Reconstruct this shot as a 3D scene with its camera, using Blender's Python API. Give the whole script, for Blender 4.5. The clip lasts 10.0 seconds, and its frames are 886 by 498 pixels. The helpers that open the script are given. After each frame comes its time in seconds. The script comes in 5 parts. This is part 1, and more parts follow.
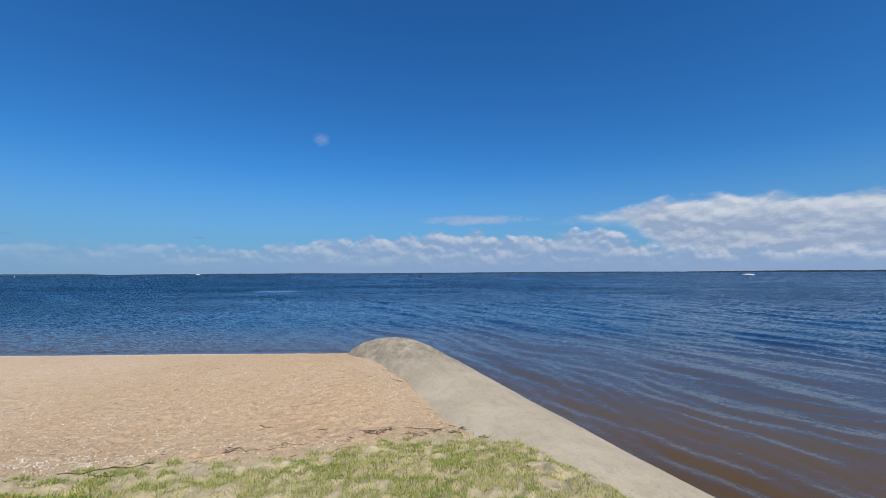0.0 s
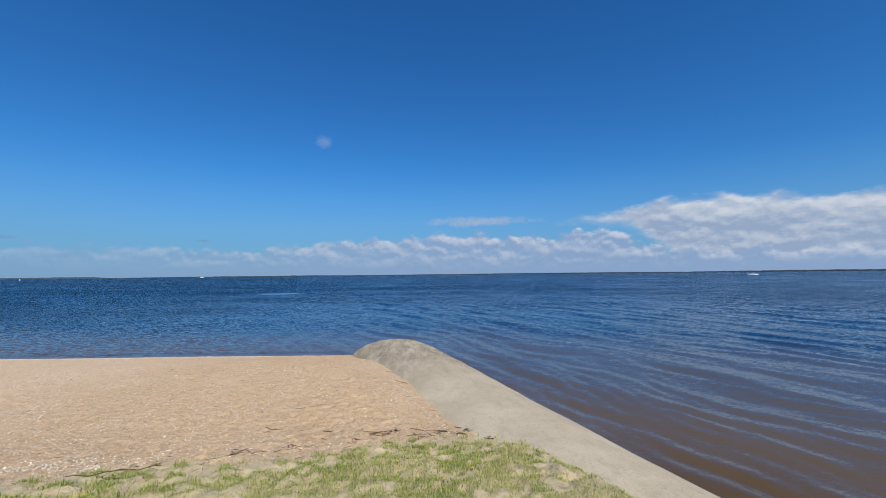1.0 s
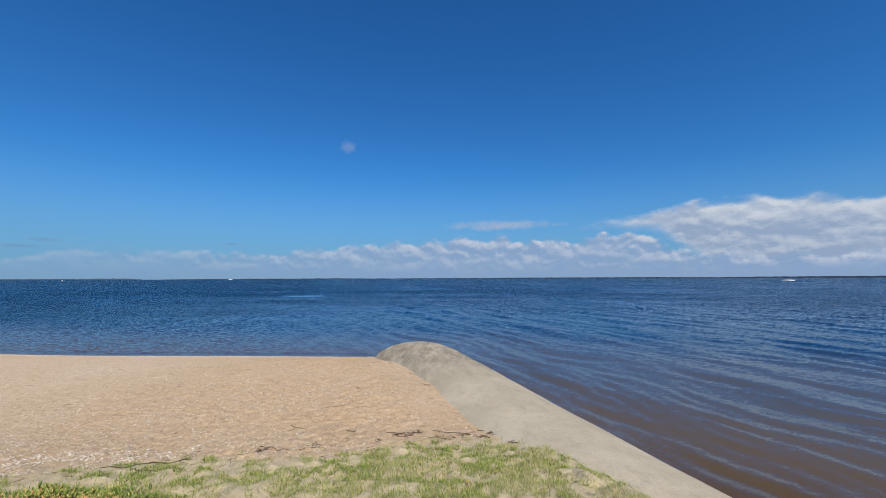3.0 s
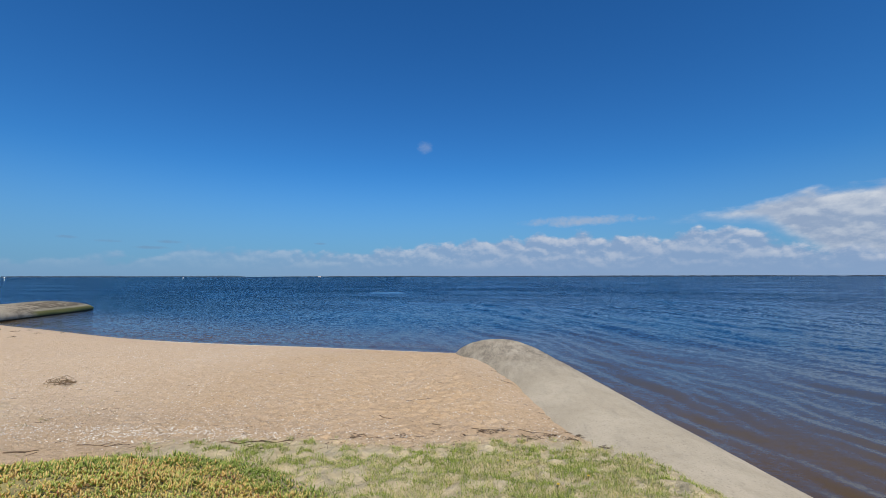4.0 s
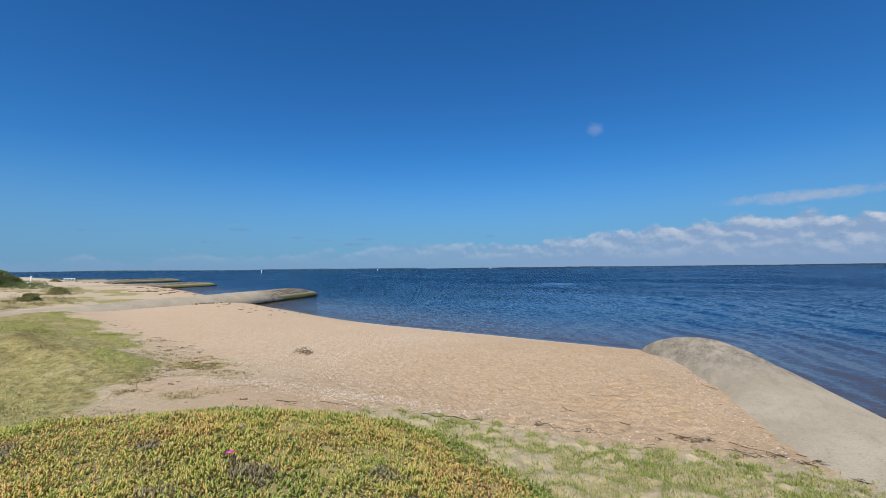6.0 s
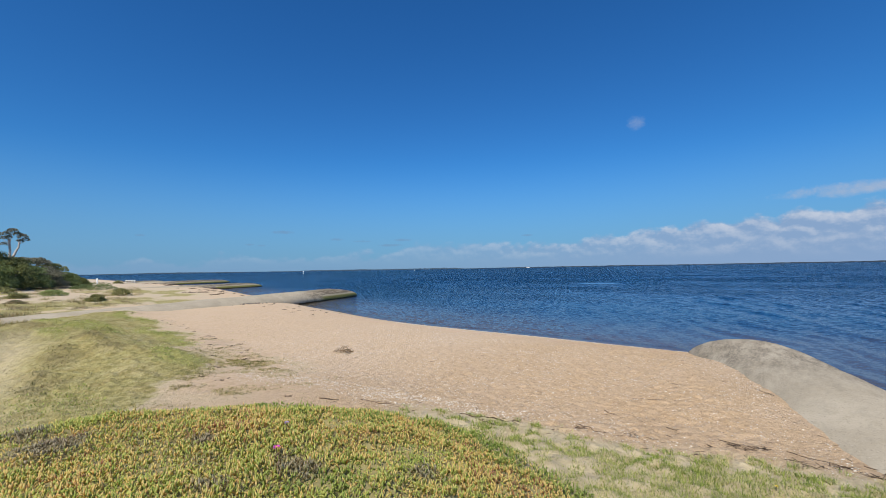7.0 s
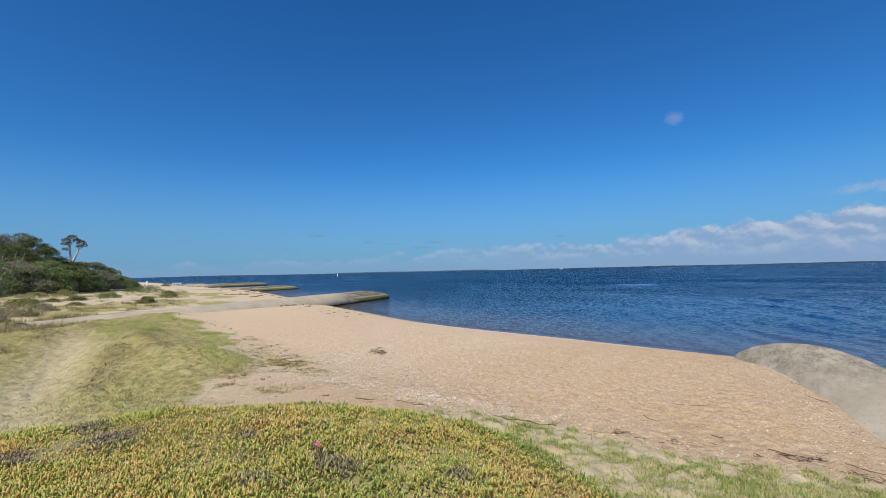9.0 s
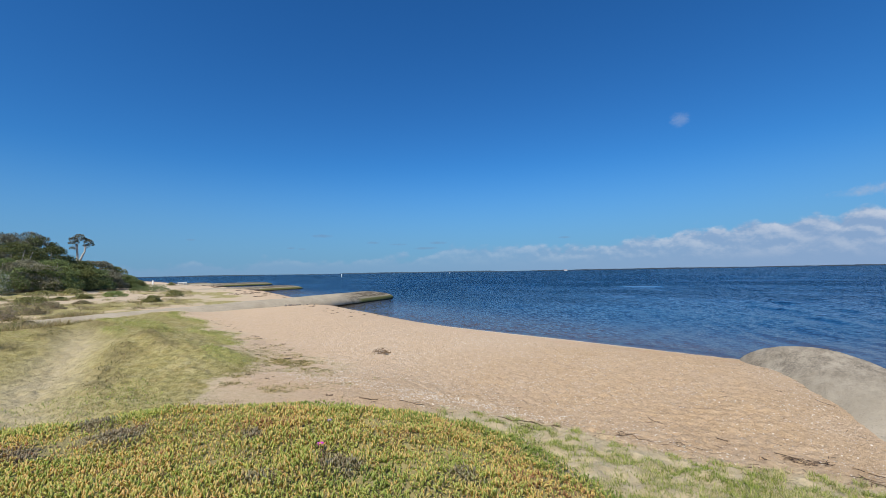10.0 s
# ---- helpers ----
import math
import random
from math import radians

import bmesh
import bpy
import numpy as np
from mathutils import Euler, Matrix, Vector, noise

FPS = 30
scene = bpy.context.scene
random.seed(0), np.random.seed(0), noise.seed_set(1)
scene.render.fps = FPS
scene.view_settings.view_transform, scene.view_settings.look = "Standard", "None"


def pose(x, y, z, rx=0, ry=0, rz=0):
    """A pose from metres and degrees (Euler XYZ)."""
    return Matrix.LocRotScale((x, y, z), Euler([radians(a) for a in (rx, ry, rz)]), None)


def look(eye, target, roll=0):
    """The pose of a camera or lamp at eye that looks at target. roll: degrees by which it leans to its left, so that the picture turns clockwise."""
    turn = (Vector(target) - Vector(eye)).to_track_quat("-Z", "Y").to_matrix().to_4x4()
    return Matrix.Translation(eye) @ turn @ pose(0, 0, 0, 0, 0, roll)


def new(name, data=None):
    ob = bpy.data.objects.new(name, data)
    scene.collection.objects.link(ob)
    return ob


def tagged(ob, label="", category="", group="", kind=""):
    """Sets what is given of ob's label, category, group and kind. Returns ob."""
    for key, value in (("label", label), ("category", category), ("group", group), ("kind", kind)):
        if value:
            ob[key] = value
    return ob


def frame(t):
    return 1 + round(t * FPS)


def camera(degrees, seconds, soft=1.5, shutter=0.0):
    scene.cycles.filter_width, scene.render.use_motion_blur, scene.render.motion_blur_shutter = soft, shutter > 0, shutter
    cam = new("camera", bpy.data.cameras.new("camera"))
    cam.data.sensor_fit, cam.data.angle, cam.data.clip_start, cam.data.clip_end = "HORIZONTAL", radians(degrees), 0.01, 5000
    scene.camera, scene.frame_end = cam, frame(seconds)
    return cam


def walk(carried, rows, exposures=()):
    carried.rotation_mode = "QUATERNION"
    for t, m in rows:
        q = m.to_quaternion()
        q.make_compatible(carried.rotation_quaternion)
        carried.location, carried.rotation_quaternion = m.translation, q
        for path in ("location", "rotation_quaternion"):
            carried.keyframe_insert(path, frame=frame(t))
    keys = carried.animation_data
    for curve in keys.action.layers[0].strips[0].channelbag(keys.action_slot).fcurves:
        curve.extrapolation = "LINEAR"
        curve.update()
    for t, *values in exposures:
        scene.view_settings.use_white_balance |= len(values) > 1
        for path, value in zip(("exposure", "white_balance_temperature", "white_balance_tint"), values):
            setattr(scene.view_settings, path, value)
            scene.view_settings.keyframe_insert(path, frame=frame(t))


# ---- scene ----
cam = camera(93.1, 10.0, soft=0.9)
PATH = [
    (0, (0.004, -0.141, 2.805), (0.08, 1.854, 2.919), -0.3),
    (0.5, (-0.009, -0.117, 2.798), (0.065, 1.878, 2.911), -0.6),
    (1, (-0.014, -0.151, 2.806), (0.049, 1.844, 2.927), -0.6),
    (1.5, (-0.007, -0.149, 2.81), (0.049, 1.847, 2.935), -1.0),
    (2, (-0.02, -0.148, 2.793), (0.023, 1.847, 2.931), -0.6),
    (3.5, (-0.044, -0.115, 2.764), (-0.231, 1.871, 2.904), -0.2),
    (4, (-0.114, -0.107, 2.752), (-0.518, 1.847, 2.882), -0.1),
    (4.5, (-0.243, -0.147, 2.746), (-0.81, 1.767, 2.861), -0.2),
    (5, (-0.265, -0.159, 2.735), (-1.034, 1.685, 2.828), -1.0),
    (5.5, (-0.226, -0.192, 2.743), (-1.212, 1.546, 2.834), -0.8),
    (7, (-0.193, -0.218, 2.758), (-1.462, 1.325, 2.852), -1.0),
    (7.5, (-0.189, -0.249, 2.764), (-1.505, 1.255, 2.864), -1.4),
    (8, (-0.187, -0.245, 2.76), (-1.54, 1.225, 2.862), -1.5),
    (8.5, (-0.192, -0.251, 2.759), (-1.562, 1.203, 2.864), -1.4),
    (9, (-0.194, -0.245, 2.759), (-1.574, 1.199, 2.865), -1.3),
    (9.5, (-0.187, -0.244, 2.761), (-1.574, 1.194, 2.87), -1.2),
    (10, (-0.193, -0.249, 2.755), (-1.586, 1.181, 2.865), -1.0),
]
walk(cam, [(t, look(eye, target, roll)) for t, eye, target, roll in PATH],
     exposures=[(0, 0.0), (2, 0.0), (4, -0.06), (5.5, -0.06), (7, 0.02), (10, 0.02)])

# ---------------------------------------------------------------- light
SUN_AZ, SUN_EL = 158.0, 50.0          # degrees, clockwise from +y; above the horizon


class Nodes:
    """Short hand for building node trees."""

    def __init__(self, tree):
        self.t = tree
        tree.nodes.clear()

    def put(self, socket, value):
        if isinstance(value, bpy.types.NodeSocket):
            self.t.links.new(value, socket)
        elif value is not None:
            socket.default_value = value

    def math(self, op, a, b=None, c=None, clamp=False):
        n = self.t.nodes.new("ShaderNodeMath")
        n.operation, n.use_clamp = op, clamp
        for i, v in enumerate((a, b, c)):
            self.put(n.inputs[i], v)
        return n.outputs[0]

    def vmath(self, op, a, b=None):
        n = self.t.nodes.new("ShaderNodeVectorMath")
        n.operation = op
        self.put(n.inputs[0], a)
        self.put(n.inputs[1], b)
        return n.outputs["Value"] if op in ("DOT_PRODUCT", "LENGTH", "DISTANCE") else n.outputs[0]

    def ramp(self, value, lo, hi, a=0.0, b=1.0, smooth=True):
        n = self.t.nodes.new("ShaderNodeMapRange")
        n.interpolation_type = "SMOOTHSTEP" if smooth else "LINEAR"
        for i, v in enumerate((value, lo, hi, a, b)):
            self.put(n.inputs[i], v)
        return n.outputs[0]

    def noise(self, vector, scale, detail=3.0, rough=0.5, distort=0.0):
        n = self.t.nodes.new("ShaderNodeTexNoise")
        self.put(n.inputs["Vector"], vector)
        n.inputs["Scale"].default_value = scale
        n.inputs["Detail"].default_value = detail
        n.inputs["Roughness"].default_value = rough
        n.inputs["Distortion"].default_value = distort
        return n.outputs["Fac"]

    def mix(self, fac, a, b, blend="MIX"):
        n = self.t.nodes.new("ShaderNodeMix")
        n.data_type, n.blend_type = "RGBA", blend
        self.put(n.inputs[0], fac)
        self.put(n.inputs[6], a if isinstance(a, bpy.types.NodeSocket) else (*a, 1.0))
        self.put(n.inputs[7], b if isinstance(b, bpy.types.NodeSocket) else (*b, 1.0))
        return n.outputs[2]

    def scaled(self, vector, x, y, z):
        n = self.t.nodes.new("ShaderNodeMapping")
        self.put(n.inputs["Vector"], vector)
        n.inputs["Scale"].default_value = (x, y, z)
        return n.outputs[0]

    def combine(self, x, y, z):
        n = self.t.nodes.new("ShaderNodeCombineXYZ")
        for i, v in enumerate((x, y, z)):
            self.put(n.inputs[i], v)
        return n.outputs[0]

    def attr(self, name):
        n = self.t.nodes.new("ShaderNodeAttribute")
        n.attribute_name = name
        return n.outputs["Fac"]

    def position(self):
        return self.t.nodes.new("ShaderNodeNewGeometry").outputs["Position"]

    def island(self):
        return self.t.nodes.new("ShaderNodeNewGeometry").outputs["Random Per Island"]

    def bump(self, height, strength, distance, normal=None):
        n = self.t.nodes.new("ShaderNodeBump")
        self.put(n.inputs["Height"], height)
        self.put(n.inputs["Strength"], strength)
        n.inputs["Distance"].default_value = distance
        if normal is not None:
            self.put(n.inputs["Normal"], normal)
        return n.outputs[0]

    def principled(self, colour, rough=0.8, normal=None, specular=0.4, metal=0.0):
        n = self.t.nodes.new("ShaderNodeBsdfPrincipled")
        self.put(n.inputs["Base Color"], colour if isinstance(colour, bpy.types.NodeSocket) else (*colour, 1.0))
        self.put(n.inputs["Roughness"], rough)
        self.put(n.inputs["Metallic"], metal)
        self.put(n.inputs["Specular IOR Level"], specular)
        if normal is not None:
            self.put(n.inputs["Normal"], normal)
        return n.outputs[0]

    def out(self, shader, kind="ShaderNodeOutputMaterial"):
        n = self.t.nodes.new(kind)
        self.t.links.new(shader, n.inputs[0])


def material(name):
    m = bpy.data.materials.new(name)
    m.use_nodes = True
    return m, Nodes(m.node_tree)


def build_world():
    w = bpy.data.worlds.new("sky")
    w.use_nodes = True
    scene.world = w
    n = Nodes(w.node_tree)
    sky = n.t.nodes.new("ShaderNodeTexSky")
    sky.sky_type, sky.sun_disc = "NISHITA", False
    sky.sun_elevation, sky.sun_rotation = radians(SUN_EL), radians(SUN_AZ)
    sky.air_density, sky.dust_density, sky.ozone_density = 1.0, 0.3, 3.0
    way = n.t.nodes.new("ShaderNodeTexCoord").outputs["Generated"]
    sep = n.t.nodes.new("ShaderNodeSeparateXYZ")
    n.put(sep.inputs[0], way)
    x, y, z = sep.outputs
    az = n.math("MULTIPLY", n.math("ARCTAN2", x, y), 57.2958)        # degrees, clockwise from +y
    el = n.math("MULTIPLY", n.math("ARCSINE", z), 57.2958)
    hsv = n.t.nodes.new("ShaderNodeHueSaturation")
    hsv.inputs["Saturation"].default_value = 1.2
    n.put(hsv.inputs["Color"], sky.outputs[0])
    blue = n.mix(1.0, hsv.outputs[0], (0.385, 0.905, 1.30), "MULTIPLY")
    # noise fields over compass direction and height, in degrees
    def field(su, sv, seed, detail, rough=0.58, distort=0.2, up=0.0, along=0.0):
        u = n.math("MULTIPLY", n.math("ADD", az, along), su)
        v = n.math("MULTIPLY", n.math("ADD", el, up), sv)
        return n.noise(n.combine(u, v, seed), 1.0, detail, rough, distort)

    def profile(stops):
        """A height in degrees that follows the compass direction, from (direction, height) pairs."""
        ramp = n.t.nodes.new("ShaderNodeValToRGB")
        e = ramp.color_ramp.elements
        for i, (a0, h0) in enumerate(stops):
            at = (a0 + 100.0) / 160.0
            one = e[i] if i < 2 else e.new(at)
            one.position, one.color = at, (h0 / 10, h0 / 10, h0 / 10, 1.0)
        n.put(ramp.inputs[0], n.ramp(az, -100.0, 60.0, 0.0, 1.0, False))
        return n.math("MULTIPLY", ramp.outputs[0], 10.0)

    def centred(v, k):
        return n.math("MULTIPLY", n.math("SUBTRACT", v, 0.5), k)

    big = field(0.15, 0.32, 3.7, 6.0)
    heads = field(0.34, 0.52, 9.1, 7.0, 0.54, 0.1)
    heads_over = field(0.34, 0.52, 9.1, 7.0, 0.54, 0.1, 0.5, 0.2)
    layers = field(0.12, 0.36, 21.0, 7.0, 0.57, 0.1)
    layers_over = field(0.12, 0.36, 21.0, 7.0, 0.57, 0.1, 0.6, 0.3)
    fluff = field(1.3, 1.7, 33.0, 5.0, 0.6, 0.4)

    # row of heaped cloud low along the horizon
    top = profile(((-100, 0.7), (-76, 1.3), (-66, 1.7), (-56, 2.0), (-49, 2.4), (-41, 3.7), (-32, 3.2), (-21, 3.3), (-11, 4.7), (-4, 5.3), (9, 5.2), (20, 5.6), (25, 4.6), (29, 3.2), (50, 2.8)))
    edge = n.math("ADD", n.math("SUBTRACT", top, el), n.math("ADD", centred(big, 3.4), centred(heads, 4.0)))
    row = n.math("MULTIPLY", n.ramp(edge, -0.15, 0.85), n.ramp(az, -58.0, 5.0, 0.32, 0.95))
    # higher layered bank beyond it, with a clear gap under its near end
    roof = profile(((-100, 0.0), (12, 0.0), (16.5, 7.0), (24, 7.7), (31, 8.6), (37, 8.9), (44, 8.0), (60, 7.6)))
    sole = profile(((-100, 9.0), (15, 7.0), (20, 6.7), (26, 6.1), (30, 3.0), (34, 0.0), (60, 0.0)))
    rag = n.math("ADD", centred(layers, 3.4), centred(heads, 1.5))
    edge2 = n.math("ADD", n.math("SUBTRACT", roof, el), rag)
    under = n.math("ADD", n.math("SUBTRACT", el, sole), n.math("MULTIPLY", rag, 0.6))
    bank = n.math("MULTIPLY", n.math("MULTIPLY", n.ramp(edge2, -0.25, 0.9), n.ramp(under, -0.9, 1.0)), n.ramp(az, 13.0, 27.0, 0.45, 0.95))

    # a long flat cloud above the row and small puffs higher up
    def puff(az0, el0, wide, high, ragged=2.4):
        u = n.math("DIVIDE", n.math("SUBTRACT", az, az0), wide)
        v = n.math("DIVIDE", n.math("SUBTRACT", el, el0), high)
        r = n.math("ADD", n.math("MULTIPLY", u, u), n.math("MULTIPLY", v, v))
        r = n.math("ADD", r, n.math("ADD", centred(heads, ragged), centred(fluff, 1.6)))
        return n.ramp(r, -0.5, 1.15, 1.0, 0.0)
    wisps = n.math("MULTIPLY", puff(6.5, 7.1, 8.0, 0.75), 0.72)
    wisps = n.math("MAXIMUM", wisps, n.math("MULTIPLY", puff(-14.2, 17.4, 1.2, 0.95, 1.9), 0.30))
    grey = None
    for a0, e0, w0, h0 in ((-60.3, 5.0, 1.7, 0.24), (-64.2, 3.4, 0.6, 0.16), (-62.8, 3.3, 0.6, 0.16), (-53.7, 4.1, 1.0, 0.2), (-50.3, 3.85, 1.3, 0.18), (-44.9, 4.0, 1.5, 0.22), (-46.5, 3.3, 1.8, 0.2), (-75.3, 4.3, 0.6, 0.15), (-28.0, 4.3, 0.9, 0.18)):
        one = n.math("MULTIPLY", puff(a0, e0, w0, h0, 1.2), 0.45)
        grey = one if grey is None else n.math("MAXIMUM", grey, one)
    # sunlit heads, greyer and bluer hollows
    lit = n.math("ADD", n.math("SUBTRACT", heads, heads_over), centred(big, 0.12))
    lit = n.math("MULTIPLY", n.ramp(lit, -0.10, 0.20), n.ramp(edge, 0.2, 3.4, 0.95, 0.40))
    lit = n.math("MULTIPLY", lit, n.ramp(el, 0.5, 2.2, 0.05, 1.0))
    lit = n.math("MULTIPLY", lit, n.ramp(az, -46.0, 12.0, 0.6, 1.0))
    tone = n.mix(lit, (2.75, 4.1, 6.4), (6.7, 7.2, 8.2))
    lit2 = n.math("ADD", n.math("SUBTRACT", layers, layers_over), n.math("MULTIPLY", n.math("SUBTRACT", heads, heads_over), 0.8))
    lit2 = n.math("ADD", n.ramp(lit2, -0.14, 0.20, 0.0, 0.7), n.math("ADD", n.ramp(edge2, 0.2, 3.5, 0.35, 0.0), centred(big, 1.1)))
    tone2 = n.mix(n.math("MULTIPLY", lit2, n.ramp(el, 0.5, 3.5, 0.25, 1.0), clamp=True), (3.3, 4.3, 6.1), (6.9, 7.4, 8.2))
    haze = n.ramp(el, 0.0, 15.0, 0.8, 0.0)
    blue = n.mix(haze, blue, (1.68, 3.36, 5.95))
    mixed = n.mix(grey, blue, (1.9, 2.9, 4.6))
    mixed = n.mix(wisps, mixed, (4.6, 5.3, 6.7))
    mixed = n.mix(bank, mixed, tone2)
    mixed = n.mix(row, mixed, tone)
    bg = n.t.nodes.new("ShaderNodeBackground")
    n.put(bg.inputs[0], mixed)
    bg.inputs[1].default_value = 0.09
    n.out(bg.outputs[0], "ShaderNodeOutputWorld")


def build_sun():
    lamp = bpy.data.lights.new("sun", "SUN")
    lamp.energy, lamp.angle, lamp.color = 4.9, radians(0.53), (1.0, 0.93, 0.79)
    ob = new("sun", lamp)
    a, e = radians(SUN_AZ), radians(SUN_EL)
    ob.matrix_basis = look((30 * math.sin(a), 30 * math.cos(a), 40), (30 * math.sin(a) - math.sin(a) * math.cos(e), 30 * math.cos(a) - math.cos(a) * math.cos(e), 40 - math.sin(e)))


build_world()
build_sun()

# ---------------------------------------------------------------- plan
def hash01(ix, iy, seed):
    h = (ix.astype(np.int64) * 374761393 + iy.astype(np.int64) * 668265263 + seed * 974634541) & 0xFFFFFFFF
    h = ((h ^ (h >> 13)) * 1274126177) & 0xFFFFFFFF
    return ((h ^ (h >> 16)) & 0xFFFF) / 65535.0


def vnoise(x, y, size, seed=0):
    """Smooth value noise, -1 to 1, with lumps of about that size in metres."""
    u, v = np.asarray(x) / size, np.asarray(y) / size
    iu, iv = np.floor(u), np.floor(v)
    fu, fv = u - iu, v - iv
    fu, fv = fu * fu * (3 - 2 * fu), fv * fv * (3 - 2 * fv)
    a, b = hash01(iu, iv, seed), hash01(iu + 1, iv, seed)
    c, d = hash01(iu, iv + 1, seed), hash01(iu + 1, iv + 1, seed)
    return 2 * ((a * (1 - fu) + b * fu) * (1 - fv) + (c * (1 - fu) + d * fu) * fv) - 1


def fbm(x, y, size, octaves=4, seed=0):
    total, amp, norm = 0.0, 1.0, 0.0
    for k in range(octaves):
        total = total + amp * vnoise(x + 13.7 * k, y - 7.3 * k, size / 2 ** k, seed + k)
        norm += amp
        amp *= 0.55
    return total / norm


def step(a, b, x):
    t = np.clip((np.asarray(x, float) - a) / (b - a), 0, 1)
    return t * t * (3 - 2 * t)


# near groyne: axis direction D, right-hand normal N, both in plan
GD, GN = (-0.292, 0.956), (0.956, 0.292)
G_C, G_A, G_B, G_Z = 2.8, 1.45, 0.80, 0.05


def shore_y(x):
    """The water's edge on the left of the near groyne."""
    x = np.asarray(x, float)
    return 14.95 + 0.265 * np.log1p(np.exp(np.clip((-x - 16.0) / 1.5, -40, 40))) * 1.5 + 0.12 * np.clip(-x - 72.0, 0, 200) + 0.12 * vnoise(x, 0 * x, 4.0, 5)


def ice_plant(x, y):
    """Above 0 inside the patch of ice plant, in metres from its edge."""
    dx, dy = np.asarray(x) + 3.6, np.asarray(y) + 0.4
    a = np.arctan2(dy, dx)
    r = np.hypot(dx, dy)
    return 3.5 + 0.4 * np.cos(2 * (a - radians(65))) - r + 0.22 * fbm(x, y, 0.9, 3, 11)


def turf(x, y):
    """How thickly grass covers the ground, 0 to 1."""
    x, y = np.asarray(x, float), np.asarray(y, float)
    n = fbm(x, y, 1.3, 4, 21)
    # near bank
    e1 = 5.15 + 0.45 * np.tanh(x + 1.0) - 0.35 * np.exp(-((x + 3.6) / 1.2) ** 2) - 0.5 * step(0.6, 2.0, x)
    near = step(-0.15, 1.0, e1 - y + 0.55 * n) * step(-4.6, -3.2, x)
    # the lobe of turf along the back of the beach
    e2 = 2.35 + 0.24 * np.clip(-x - 7.0, 0, 19) + 0.7 * np.exp(-((x + 10.5) / 2.0) ** 2) + 0.95 * np.exp(-((x + 15.5) / 3.6) ** 2)
    lobe = step(-0.5, 1.5, e2 - y + 1.0 * n) * step(-4.6, -6.6, x) * step(-29.0, -25.0, x + 2.0 * n)
    spit = 0.75 * np.exp(-(((x + 9.2) / 1.3) ** 2 + ((y - 4.2) / 0.9) ** 2)) * step(-0.15, 0.5, fbm(x, y, 0.6, 3, 23))
    flat = 0.75 * np.exp(-(((x + 38) / 6.0) ** 2 + ((y - 9.5 - 0.25 * (-x - 38)) / 2.2) ** 2)) + 0.8 * np.exp(-(((x + 34) / 9.0) ** 2 + ((y - 2) / 4.5) ** 2)) + 0.6 * np.exp(-(((x + 55) / 12.0) ** 2 + ((y - 14) / 5.0) ** 2)) + 0.9 * step(-26, -32, x) * step(-90, -60, x) * step(5.0, 9.0, shore_y(x) - y) * step(-0.1, 0.4, fbm(x, y, 4.0, 3, 24))
    back = step(2.0, 0.0, y) * step(-60, -20, x)
    return np.clip(np.maximum.reduce([near, lobe, spit, flat * (0.75 + 0.7 * n), 0.55 * back * (0.7 + 0.8 * n)]), 0, 1)


def track(x, y):
    """The trodden sandy track through the turf."""
    x, y = np.asarray(x, float), np.asarray(y, float)
    mid = -0.15 + 0.16 * np.clip(-x - 9.0, 0, 20) + 0.15 * vnoise(x, 0 * x, 3.0, 31)
    w = 0.58 + 0.15 * vnoise(x, y, 1.5, 32)
    return np.exp(-((y - mid) / w) ** 2) * step(-5.5, -7.2, x) * step(-24.0, -15.0, x)


def patches(x, y, spots):
    """Soft-edged ragged patches, 0 to 1, from (x, y, half width, half depth)."""
    m = 0.0
    for px, py, rx, ry in spots:
        m = np.maximum(m, np.exp(-((x - px) / rx) ** 2 - ((y - py) / ry) ** 2))
    return m


def herbs(x, y):
    """Where low herbs mat the hummocks of the turf, 0 to 1."""
    x, y = np.asarray(x, float), np.asarray(y, float)
    m = patches(x, y, ((-12.4, 1.6, 1.6, 0.45), (-10.4, 1.0, 1.1, 0.35), (-12.0, 2.3, 1.3, 0.4), (-14.2, 2.4, 1.6, 0.4), (-9.4, 0.75, 0.7, 0.25), (-19.5, 0.9, 2.2, 0.8), (-17.5, 3.3, 1.2, 0.4), (-16.0, -0.6, 2.0, 0.5), (-21.5, 2.0, 2.0, 0.6), (-13.5, -1.1, 1.6, 0.35)))
    return step(0.2, 1.0, m + 0.75 * fbm(x, y, 0.7, 4, 117)) * step(0.1, 0.3, m) * (1 - track(x, y))


def lush(x, y):
    """Where the turf behind the beach is fresh green, 0 to 1."""
    x, y = np.asarray(x, float), np.asarray(y, float)
    m = patches(x, y, ((-20.0, 3.4, 3.4, 0.7), (-24.4, 2.9, 3.0, 0.5), (-23.5, 5.8, 3.5, 0.9), (-13.4, 4.5, 1.6, 0.7), (-16.0, 4.6, 2.2, 0.6), (-10.3, 3.1, 1.2, 0.45), (-18.0, 2.2, 1.6, 0.4)))
    return step(0.2, 0.8, m + 0.5 * fbm(x, y, 1.1, 3, 120))


